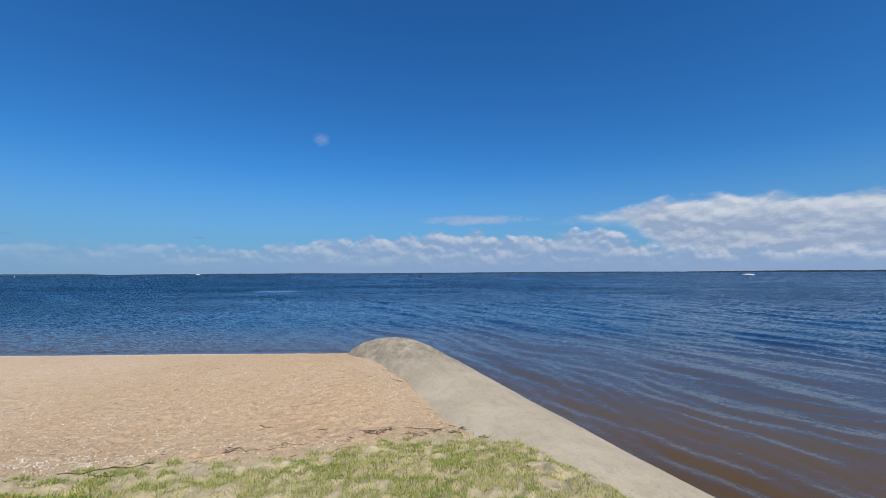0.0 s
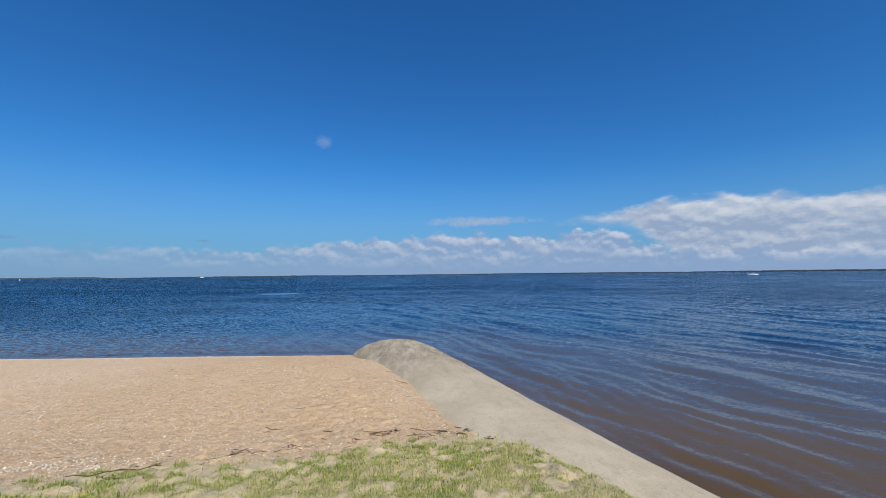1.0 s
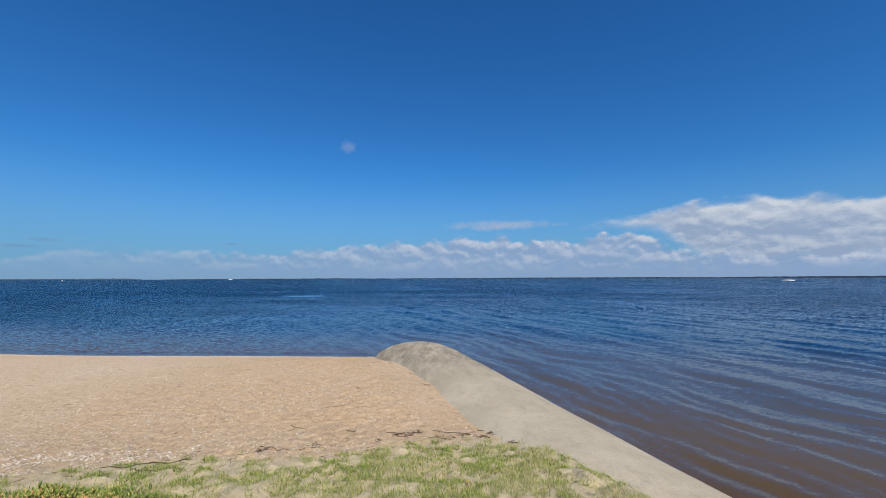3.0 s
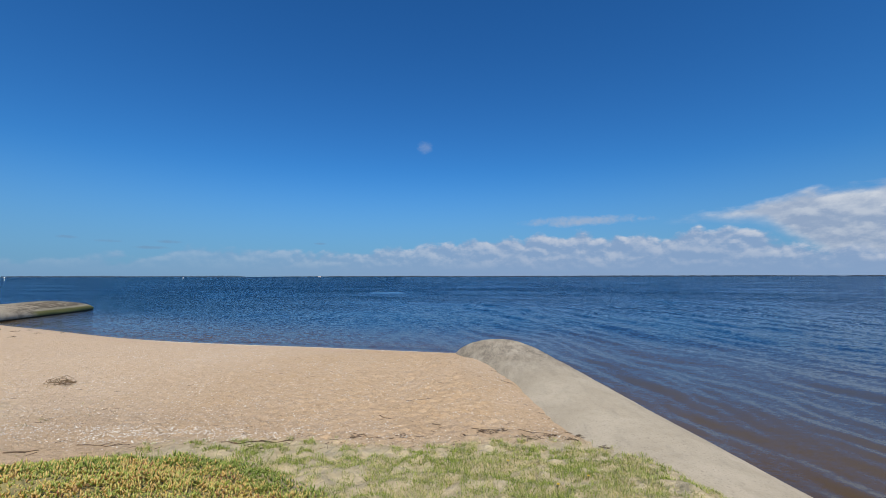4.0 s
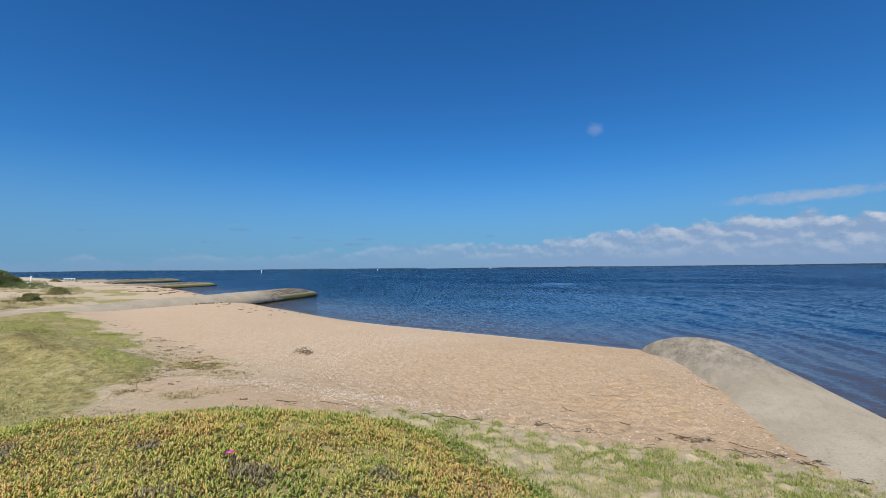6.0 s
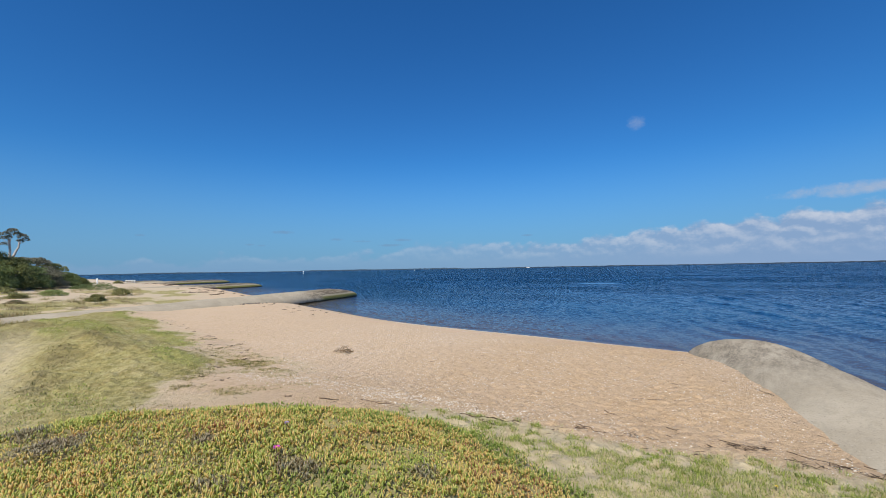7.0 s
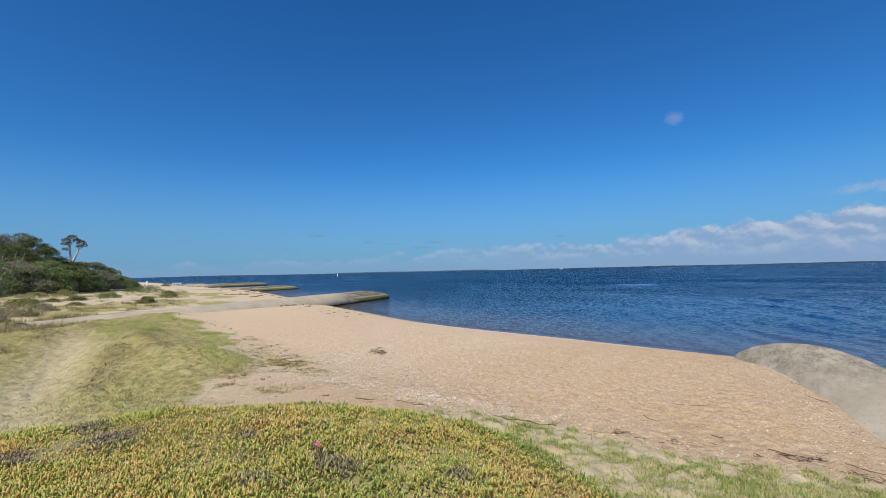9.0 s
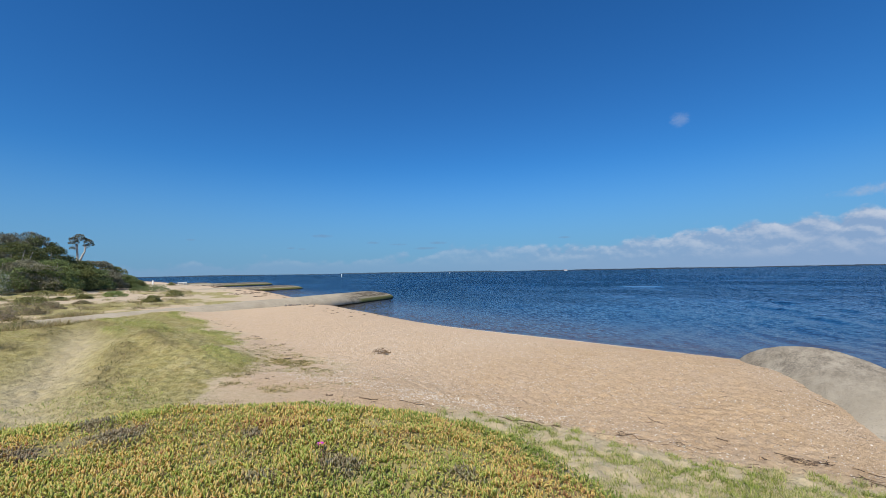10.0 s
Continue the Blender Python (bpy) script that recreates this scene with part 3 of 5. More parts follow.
# woods across the lake, with blue distance haze mixed into their colour
M_FAR = plain("hazy_far_woods", (0.018, 0.030, 0.046), (0.034, 0.048, 0.062), 0.03, 0.9, 0.0)
M_PETAL = plain("magenta_petal", (0.50, 0.03, 0.42), (0.62, 0.07, 0.52), 50.0, 0.5, 0.1)
M_LILAC = plain("lilac_petal", (0.30, 0.22, 0.50), (0.42, 0.34, 0.60), 50.0, 0.5, 0.1)
M_YELLOW = plain("yellow_petal", (0.65, 0.45, 0.03), (0.75, 0.55, 0.06), 50.0, 0.5, 0.1)
M_ROCK = plain("dark_stone", (0.10, 0.085, 0.07), (0.22, 0.19, 0.16), 8.0)


# ---------------------------------------------------------------- ground and water
def G(x, y):
    """The ground's height at one place."""
    return float(ground_z(np.array([x]), np.array([y]))[0])


def build_ground():
    a_fine = np.linspace(radians(-101), radians(58), 800)
    a_rest = np.linspace(radians(58), radians(259), 150)[1:-1]
    radii = np.concatenate([[0.05, 0.6, 1.1, 1.6], np.geomspace(2.0, 13, 400), np.geomspace(13.08, 32, 110), np.geomspace(33.5, 4700, 110)])
    x, y, quads = polar(np.concatenate([a_fine, a_rest]), radii)
    z = ground_z(x, y)
    me = mesh_from("ground", np.stack([x, y, z], 1), quads)
    d = shore_y(x) - y
    add_attr(me, "turf", turf(x, y))
    add_attr(me, "track", track(x, y))
    add_attr(me, "herbs", herbs(x, y))
    add_attr(me, "lush", lush(x, y))
    add_attr(me, "flats", step(-24, -42, x) * step(3.0, 9.0, d))
    add_attr(me, "lobe", step(-5.0, -8.5, x))
    add_attr(me, "mat", step(-0.05, 0.25, ice_plant(x, y)))
    add_attr(me, "wet", step(0.085, 0.03, z + 0.02 * vnoise(x, y, 0.7, 51)) * (0.4 + 0.6 * step(-0.10, -0.01, z)))
    band = np.exp(-((y - 3.95 - 0.2 * (x + 6.0) - 0.25 * fbm(x, y, 1.0, 2, 52)) / 0.45) ** 2) * step(-10.0, -7.5, x) * step(-1.5, -4.0, x)
    strew = 0.20 * step(1.0, 4.0, d) * step(11.5, 9.5, d) * step(-16, -7, x) * (0.6 + 0.6 * fbm(x, y, 1.5, 2, 53))
    lip = 0.5 * np.exp(-((d - 1.3) / 0.5) ** 2) * step(-12, -4, x)
    add_attr(me, "shell", np.clip(np.maximum.reduce([0.4 * band, strew, lip]), 0, 1))
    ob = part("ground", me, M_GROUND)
    return tagged(ob, "pale orange beach sand with patchy turf and shell grit", "ground", kind="structure")


def build_water():
    a_fine = np.linspace(radians(-97), radians(56), 740)
    a_rest = np.linspace(radians(56), radians(263), 50)[1:-1]
    radii = np.concatenate([np.geomspace(2.8, 320, 345), np.geomspace(345, 4750, 24)])
    x, y, quads = polar(np.concatenate([a_fine, a_rest]), radii)
    bed = ground_z(x, y, False)
    depth = np.clip(-bed, 0, 3)
    r = np.hypot(x, y)
    rng = np.random.default_rng(3)
    z = np.zeros_like(x)
    wx, wy = x + 0.5 * vnoise(x, y, 3.0, 61), y + 0.5 * vnoise(x, y, 3.0, 62)
    side = step(-9.0, 3.0, GN[0] * x + GN[1] * y)          # the lee of the near groyne
    lively = (0.6 + 0.4 * fbm(x, y, 7.0, 2, 63)) * (0.16 + 0.84 * side)
    for k in range(16):
        length = 0.42 * 1.16 ** k
        turn = radians(68 + rng.normal(0, 9 + 6 * (k > 6)))
        amp = 0.0098 * length ** 0.62
        seen = np.clip(length / (0.012 * r * 2.2) - 0.6, 0, 1)          # only as fine as the sheet can carry
        ph = 2 * math.pi / length * (wx * math.sin(turn) + wy * math.cos(turn)) + rng.uniform(0, 7)
        s = np.sin(ph)
        z += amp * seen * (s + 0.25 * np.cos(2 * ph)) * lively
    z *= step(0.0, 0.35, depth) * 0.85 + 0.15
    calm = 1.25 * np.exp(-(((x + 23.5) / 4.2) ** 2 + ((y - 66.5 + 0.15 * (x + 23)) / 4.5) ** 2)) * (1 + 0.35 * vnoise(x, y, 2.0, 64))
    calm = np.maximum(calm, 0.6 * np.exp(-(((x + 42) / 9.0) ** 2 + ((y - 50 + 0.9 * (x + 42)) / 3.2) ** 2)))
    calm = np.maximum(calm, 0.5 * step(4.5, 0.0, y - shore_y(x)) * step(0.5, -3.0, x))
    calm = np.maximum(calm, 0.42 * side * step(60, 20, r))
    z *= 1 - np.clip(1.2 * calm - 0.5 * side, 0, 1)
    me = mesh_from("water", np.stack([x, y, z], 1), quads)
    add_attr(me, "choppy", 1.0 - side)
    add_attr(me, "depth", depth)
    add_attr(me, "calm", np.clip(calm, 0, 1))
    ob = part("water", me, M_WATER)
    return tagged(ob, "dark blue rippled lake water, brown over the shallows", "water", kind="structure")


build_ground()
build_water()


def groyne(origin, direction, start, finish, half, high, zc, label, old_from=6.5, nose=2.3, slack=0.8, age=1.0, blunt=2.2):
    """A long sand-filled concrete sausage: rounded above, its outer end a blunt dome. origin is a point on the axis, in plan."""
    ns, nc = 150, 44
    dx, dy = direction
    px, py = dy, -dx
    s = np.concatenate([np.linspace(start, finish - nose, ns - 44), finish - nose * (1 - np.sin(np.linspace(0, math.pi / 2, 45)[1:]))])
    t = np.linspace(0, 2 * math.pi, nc, endpoint=False)
    S, T = np.meshgrid(s, t, indexing="ij")
    e = np.clip((S - (finish - nose)) / nose, 0, 1)
    shrink = np.sqrt(np.clip(1 - e ** blunt, 0.0004, 1))
    lump = 1 + 0.02 * vnoise(S, T * 2.0, 1.7, 71) + 0.012 * vnoise(S * 1.0, T * 3.0, 0.5, 72)
    across = half * shrink * np.cos(T) * lump
    fall = np.sqrt(np.clip(1 - e ** 2.1, 0.0004, 1))
    up = zc + high * fall ** slack * (1 - 0.07 * step(finish - 7.0, finish - 2.0, S)) * np.sin(T) * lump
    bend = 0.05 * vnoise(S, 0 * S, 6.0, 73)
    X, Y = dx * S + px * (across + bend), dy * S + py * (across + bend)
    verts = np.stack([X, Y, up], -1).reshape(-1, 3)
    i = np.arange(len(s) * nc).reshape(len(s), nc)
    j = np.roll(i, -1, 1)
    quads = np.stack([i[:-1], j[:-1], j[1:], i[1:]], -1).reshape(-1, 4)
    old = (age * step(finish - old_from, finish - 0.4 * old_from, S) * (0.7 + 0.3 * np.maximum(step(0.05, 0.55, np.cos(T)), step(0.55, 0.2, np.sin(T))))).ravel()
    ob = thing("groyne", (origin[0], origin[1], 0), label, "groyne", "beach groynes")
    cut = (len(s) - 62) * nc
    for name, keep, note in (("body", quads[:cut], ""), ("rounded_end", quads[cut:], "dark lichen-stained rounded end")):
        used = np.unique(keep)
        remap = np.zeros(len(verts), int)
        remap[used] = np.arange(len(used))
        me = mesh_from(name, verts[used], remap[keep])
        add_attr(me, "weathered", old[used])
        part(name, me, M_CONC, ob, note)
    return ob


groyne((GN[0] * G_C, GN[1] * G_C), GD, -14.0, 14.6, G_A, G_B, G_Z, "long rounded pale grey concrete groyne between sand and water", old_from=8.0, age=1.0, blunt=3.2)
groyne((-32.3, 17.0), (-0.375, 0.927), -18.0, 13.3, 1.4, 0.85, 0.14, "weathered concrete groyne with green algae along its waterline", 12.0, 5.4, 1.5, 2.6)
groyne((-74.0, 26.0), (-0.30, 0.954), -12.0, 14.5, 1.5, 0.80, 0.05, "distant dark-topped concrete groyne with mossy flank", 20.0, 4.5, 1.3, 2.2)
G_FAR = G(-148.5, 40.0) - 0.05
groyne((-147.0, 34.0), (-0.30, 0.954), 0.5, 12.5, 1.1, 0.8, G_FAR, "far dark stained groyne root along the shore", 30.0, 3.0, 1.3, 2.8)
groyne((-118.0, 38.0), (-0.30, 0.954), -12.0, 16.0, 1.6, 0.85, 0.05, "distant dark concrete groyne reaching into the lake", 24.0, 4.5, 1.3, 2.8)


# ---------------------------------------------------------------- plants
def heights(x, y):
    return ground_z(x, y)


def scatter(n, x0, x1, y0, y1, keep, rng):
    """Random plan points in a rectangle, thinned by keep(x, y) from 0 to 1."""
    x, y = rng.uniform(x0, x1, n), rng.uniform(y0, y1, n)
    ok = rng.uniform(0, 1, n) < keep(x, y)
    return x[ok], y[ok]


BLADE_V = [(-0.5, 0, 0), (0.5, 0, 0), (-0.32, 0.10, 0.55), (0.32, 0.10, 0.55), (0, 0.34, 1.0)]
BLADE_F = [(0, 1, 3), (0, 3, 2), (2, 3, 4)]


def build_ice_plant():
    rng = np.random.default_rng(101)
    x, y = scatter(330000, -7.6, 0.4, -4.6, 3.9, lambda a, b: np.where(b < -1.3, 0.4, 1.0) * step(-0.12, 0.25, ice_plant(a, b)) * (0.85 + 0.4 * fbm(a, b, 0.5, 2, 103)) * (1 - 0.35 * step(0.25, 0.5, fbm(a, b, 0.9, 2, 106))), rng)
    # leaves crowd round their stems
    qx, qy = np.round(x / 0.045) * 0.045, np.round(y / 0.045) * 0.045
    pull = rng.uniform(0.2, 0.8, len(x))
    jx, jy = 0.03 * (hash01(qx * 1000, qy * 1000, 3) - 0.5), 0.03 * (hash01(qx * 1000, qy * 1000, 4) - 0.5)
    x, y = x + (qx + jx - x) * pull, y + (qy + jy - y) * pull
    away = np.arctan2(y - qy - jy, x - qx - jx) - math.pi / 2
    n = len(x)
    s3 = [(math.sin(a), math.cos(a)) for a in (0, 2.094, 4.189)]
    tv = [(0, 0, 0)] + [(0.5 * a, 0.5 * b + 0.5, 0.68) for a, b in s3] + [(0, 1.25, 1.0)]
    tf = [(0, 2, 1), (0, 3, 2), (0, 1, 3), (1, 2, 4), (2, 3, 4), (3, 1, 4)]
    length = (0.022 + 0.046 * rng.random(n) ** 1.3) * (1 + 0.4 * fbm(x, y, 0.5, 2, 104))
    width = rng.uniform(0.010, 0.017, n)
    lift = 0.06 * np.clip(fbm(x, y, 0.42, 3, 105), -0.6, 1) + rng.uniform(-0.012, 0.02, n)
    z = heights(x, y) + lift
    v, f = spread(tv, tf, np.stack([x, y, z], 1), away + rng.normal(0, 0.6, n), rng.normal(0.15, 0.75, n), np.stack([width, width, length], 1))
    me = mesh_from("ice_plant_mat", v, f, False)
    inside = ice_plant(x, y) + 0.3 * fbm(x, y, 0.5, 2, 107)
    add_attr(me, "fringe", np.repeat(np.clip(step(0.75, 0.05, inside) * step(-0.5, 0.8, y) + 0.7 * step(0.2, 0.5, fbm(x, y, 0.5, 3, 108)), 0, 1), len(tv)))
    drift = 0.75 * fbm(x, y, 0.8, 4, 109) + 0.2 * fbm(x, y, 0.2, 2, 110) - 0.3 * step(-4.6, -6.0, x) - 0.45 * step(0.6, 0.1, inside) + 0.13
    add_attr(me, "drift", np.repeat(drift, len(tv)))
    withered = np.zeros(n)
    for px, py, pr in ((-4.71, 0.38, 0.42), (-3.12, 0.95, 0.20), (-2.88, 1.41, 0.24), (-4.75, -0.1, 0.30), (-5.3, 0.35, 0.35), (-2.1, 1.9, 0.16), (-3.9, 1.2, 0.14)):
        withered = np.maximum(withered, np.exp(-(np.hypot(x - px, (y - py) * 1.3) / pr) ** 2))
    withered = withered * (0.75 + 0.5 * fbm(x, y, 0.2, 2, 111)) + 0.4 * step(0.4, 0.65, fbm(x, y, 0.5, 3, 112))
    add_attr(me, "withered", np.repeat(withered, len(tv)))
    ob = part("ice_plant_mat", me, M_ICE)
    tagged(ob, "dense mat of green, yellow and orange ice plant fingers", "ice plant", kind="stuff")


def build_grass():
    rng = np.random.default_rng(111)
    def near_keep(a, b):
        n = fbm(a, b, 0.6, 2, 113) * 0.5 + fbm(a, b, 0.13, 2, 119) * 1.0
        p = GN[0] * a + GN[1] * b
        return np.clip((turf(a, b) * 0.75 - 0.40 - n) * 2.4, 0.012, 1) * step(0.1, 0.4, turf(a, b)) * (ice_plant(a, b) < 0.05) * (p < 2.75)
    def fringe_keep(a, b):
        e = ice_plant(a, b)
        return step(-0.28, 0.0, e) * step(0.45, 0.1, e) * (0.5 + 0.9 * fbm(a, b, 0.4, 2, 114)) * step(-5.5, -3.5, a)
    def lobe_keep(a, b):
        n = fbm(a, b, 0.55, 3, 115)
        return np.clip(turf(a, b) * 1.1 - 0.25 - 0.8 * n, 0, 1) * (1 - 0.8 * track(a, b)) * (ice_plant(a, b) < 0.0)
    x1, y1 = scatter(300000, -4.3, 2.6, 1.4, 6.0, near_keep, rng)
    x4, y4 = scatter(90000, -9.0, 4.5, -8.0, 1.4, lambda a, b: near_keep(a, b) + 0.5 * step(-0.3, 0.3, fbm(a, b, 0.4, 3, 125)) * (ice_plant(a, b) < 0) * (GN[0] * a + GN[1] * b < 2.4), rng)
    x2, y2 = scatter(16000, -7.5, -1.0, 0.5, 4.2, fringe_keep, rng)
    x3, y3 = scatter(165000, -29.0, -5.0, -2.6, 8.5, lobe_keep, rng)

    # loose tufts straying from the turf over the sand
    tx, ty = scatter(9000, -15.0, -4.2, 2.4, 6.4, lambda a, b: step(-2.2, 0.4, 2.35 + 0.24 * np.clip(-a - 7.0, 0, 19) - b) * (turf(a, b) < 0.55) * step(0.02, 0.4, fbm(a, b, 0.8, 3, 118)) * (ice_plant(a, b) < 0.0), rng)
    sx, sy = scatter(5200, -11.5, -6.8, 3.0, 5.3, lambda a, b: np.exp(-((a + 9.1) / 1.3) ** 2 - ((b - 4.1 + 0.12 * (a + 9.1)) / 0.5) ** 2) * step(-0.2, 0.3, fbm(a, b, 0.5, 3, 123)), rng)
    wx, wy = scatter(6500, -9.6, -4.9, 0.9, 3.7, lambda a, b: 0.5 * step(-0.1, 0.35, fbm(a, b, 0.45, 3, 124)) * (turf(a, b) < 0.8) * step(0.6, -0.6, b - 2.9 - 0.35 * np.clip(-a - 6.0, 0, 3)) * (ice_plant(a, b) < 0.0), rng)
    tx, ty = np.concatenate([tx, sx, wx]), np.concatenate([ty, sy, wy])
    per = 18
    q, w = 0.075 * rng.random((len(tx), per)) * rng.uniform(0.4, 1.4, (len(tx), 1)), rng.uniform(0, 6.283, (len(tx), per))
    x5, y5 = (tx[:, None] + 1.5 * q * np.cos(w)).ravel(), (ty[:, None] + q * np.sin(w)).ravel()

    def blades(x, y, length, name, mat, label, flop):
        n = len(x)
        dist = np.hypot(x, y)
        tall = 1 + 0.9 * np.clip(fbm(x, y, 1.6, 3, 116), 0, 1)
        width = np.clip(0.0011 * dist, 0.0040, 0.014) * rng.uniform(0.7, 1.3, n)
        v, f = spread(BLADE_V, BLADE_F, np.stack([x, y, heights(x, y) - 0.004], 1), rng.uniform(0, 6.283, n), -np.abs(rng.normal(flop, 0.4, n)), np.stack([width, length * tall, length * tall], 1))
        tagged(part(name, mesh_from(name, v, f, False), mat), label, "grass", kind="stuff")

    blades(np.concatenate([x1, x2, x4]), np.concatenate([y1, y2, y4]), np.concatenate([rng.uniform(0.02, 0.05, len(x1)), rng.uniform(0.045, 0.09, len(x2)), rng.uniform(0.02, 0.05, len(x4))]), "grass", M_GRASS, "patchy green beach turf growing through pale sand", 0.55)
    blades(np.concatenate([x3, x5]), np.concatenate([y3, y5]), np.concatenate([rng.uniform(0.016, 0.04, len(x3)), rng.uniform(0.02, 0.045, len(x5))]), "dry_turf", M_KHAKI, "short khaki and straw-coloured turf behind the beach", 1.1)
    x6, y6 = scatter(190000, -27.0, -8.0, -0.5, 8.0, lambda a, b: lush(a, b) * (0.5 + 0.7 * fbm(a, b, 0.4, 2, 122)) * step(0.1, 0.4, turf(a, b)), rng)
    blades(x6, y6, rng.uniform(0.02, 0.05, len(x6)), "fresh_turf", M_GRASS, "fresh green turf on the low hummocks", 0.8)
    # dull low mats on the hummocks of the turf
    x, y = scatter(150000, -24.0, -7.5, -2.5, 6.5, lambda a, b: herbs(a, b) * 0.85, rng)
    n = len(x)
    length = rng.uniform(0.03, 0.075, n) * rng.uniform(0.6, 1.2, n)
    v, f = spread(BLADE_V, BLADE_F, np.stack([x, y, heights(x, y) - 0.005], 1), rng.uniform(0, 6.283, n), -np.abs(rng.normal(0.95, 0.35, n)), np.stack([0.14 * length + 0.007, length, length], 1))
    tagged(part("low_herbs", mesh_from("low_herbs", v, f, False), M_HERB), "dull olive low herbs matting the turf hummocks", "herbs", kind="stuff")


def tube(points, radii, sides=7):
    """A tapering tube through points: vertices and quads."""
    pts = [Vector(p) for p in points]
    verts, quads = [], []
    for i, p in enumerate(pts):
        d = (pts[min(i + 1, len(pts) - 1)] - pts[max(i - 1, 0)]).normalized()
        a = d.orthogonal().normalized()
        b = d.cross(a)
        for k in range(sides):
            t = 2 * math.pi * k / sides
            verts.append(p + float(radii[i]) * (math.cos(t) * a + math.sin(t) * b))
        if i:
            o = (i - 1) * sides
            quads += [(o + k, o + (k + 1) % sides, o + sides + (k + 1) % sides, o + sides + k) for k in range(sides)]
    return [tuple(v) for v in verts], quads


def joined(pieces):
    """Several vertex and face lists as one."""
    vs, fs, o = [], [], 0
    for v, f in pieces:
        vs.append(np.asarray(v, float))
        fs.append(np.asarray(f, int) + o)
        o += len(v)
    return np.concatenate(vs), np.concatenate(fs)


def wander(a, b, n, sway, rng):
    """A bent line from a to b."""
    a, b = np.asarray(a, float), np.asarray(b, float)
    t = np.linspace(0, 1, n)[:, None]
    off = np.cumsum(rng.normal(0, 1, (n, 3)), 0)
    off = off - off[0] - t * (off[-1] - off[0])
    return a + (b - a) * t + sway * off


LEAF_V = [(-0.5, 0, 0), (0.0, 0.06, 0.45), (0.5, 0, 0.05), (0.0, -0.06, -0.5)]
LEAF_F = [(0, 1, 2, 3)]


def foliage(lobes, count, leaf, rng):
    """Leaves crowding the outer parts of a set of lobes (centre, radii)."""
    weights = np.array([r[0] * r[2] for _, r in lobes])
    pick = rng.choice(len(lobes), count, p=weights / weights.sum())
    d = rng.normal(0, 1, (count, 3))
    d /= np.linalg.norm(d, axis=1)[:, None]
    d[:, 2] = np.where(d[:, 2] < -0.35, -d[:, 2], d[:, 2])
    depth = 1 - 0.35 * rng.random(count) ** 2.5
    c = np.array([l[0] for l in lobes])[pick]
    r = np.array([l[1] for l in lobes])[pick]
    lump = 1 + 0.22 * vnoise(d[:, 0] * 3 + pick * 7.1, d[:, 2] * 3 + d[:, 1] * 2, 0.8, 121)
    pos = c + d * r * (depth * lump)[:, None]
    size = leaf * rng.uniform(0.6, 1.4, count)
    return spread(LEAF_V, LEAF_F, pos, rng.uniform(0, 6.283, count), rng.normal(0.5, 0.8, count), size)


def shrub(name, x, y, wide, high, leaf, count, mat, label, category, group, seed, z=None):
    """A rounded bush: a few stems and a crown of leaf clumps."""
    rng = np.random.default_rng(seed)
    ob = thing(name, (x, y, G(x, y) - 0.05 if z is None else z), label, category, group, yaw=float(rng.uniform(0, 360)))
    lobes = []
    for k in range(26 if high > 2 else 0):
        a, c = rng.uniform(0, 6.283), rng.uniform(0.05, 1.0)
        q = math.sqrt(1 - c * c)
        lobes.append(((0.36 * wide * q * math.cos(a), 0.36 * wide * q * math.sin(a), high * (0.40 + 0.42 * c)), (wide * rng.uniform(0.09, 0.16), wide * rng.uniform(0.09, 0.16), high * rng.uniform(0.07, 0.13))))
    for k in range(0 if high > 2 else 11):
        a, q = rng.uniform(0, 6.283), rng.uniform(0.0, 0.62) ** 0.7
        h = rng.uniform(0.25, 0.72) * (1 - 0.35 * q)
        lobes.append(((q * wide * 0.5 * math.cos(a), q * wide * 0.5 * math.sin(a), h * high), (wide * rng.uniform(0.15, 0.24), wide * rng.uniform(0.15, 0.24), high * rng.uniform(0.14, 0.22))))
    lobes.append(((0, 0, 0.26 * high), (0.44 * wide, 0.44 * wide, 0.30 * high)))
    for k in range(7):
        a = k * 0.9 + rng.uniform(0, 0.4)
        lobes.append(((0.36 * wide * math.cos(a), 0.36 * wide * math.sin(a), 0.14 * high), (0.17 * wide, 0.17 * wide, 0.22 * high)))
    stems = []
    for k in range(5):
        c = lobes[k][0]
        pts = wander((0.05 * wide * math.cos(k), 0.05 * wide * math.sin(k), 0), c, 6, 0.012 * wide, rng)
        stems.append(tube(pts, np.linspace(0.022 * high, 0.006 * high, 6), 6))
    part("stem", mesh_from("stem", *joined(stems)), M_BARK, ob)
    part("crown", mesh_from("crown", *foliage(lobes, count, leaf, rng), False), mat, ob)
    return ob


def tussock(x, y, wide, high, count, rng):
    """A spray of upright stalks from one root: vertices and faces."""
    q, a = np.sqrt(rng.random(count)) * wide * 0.42, rng.uniform(0, 6.283, count)
    px, py = x + q * np.cos(a), y + q * np.sin(a)
    length = high * rng.uniform(0.45, 1.0, count) * (1 - 0.35 * (q / (0.42 * wide)) ** 2)
    w = np.full(count, 0.017) * rng.uniform(0.6, 1.4, count)
    return spread(BLADE_V, BLADE_F, np.stack([px, py, heights(px, py) - 0.02], 1), a - math.pi / 2 + rng.normal(0, 0.6, count), -rng.uniform(0.0, 0.45, count), np.stack([w, length, length], 1))


EYE_END = (-0.19, -0.25)


def toward(az, dist):
    return EYE_END[0] + dist * math.sin(radians(az)), EYE_END[1] + dist * math.cos(radians(az))


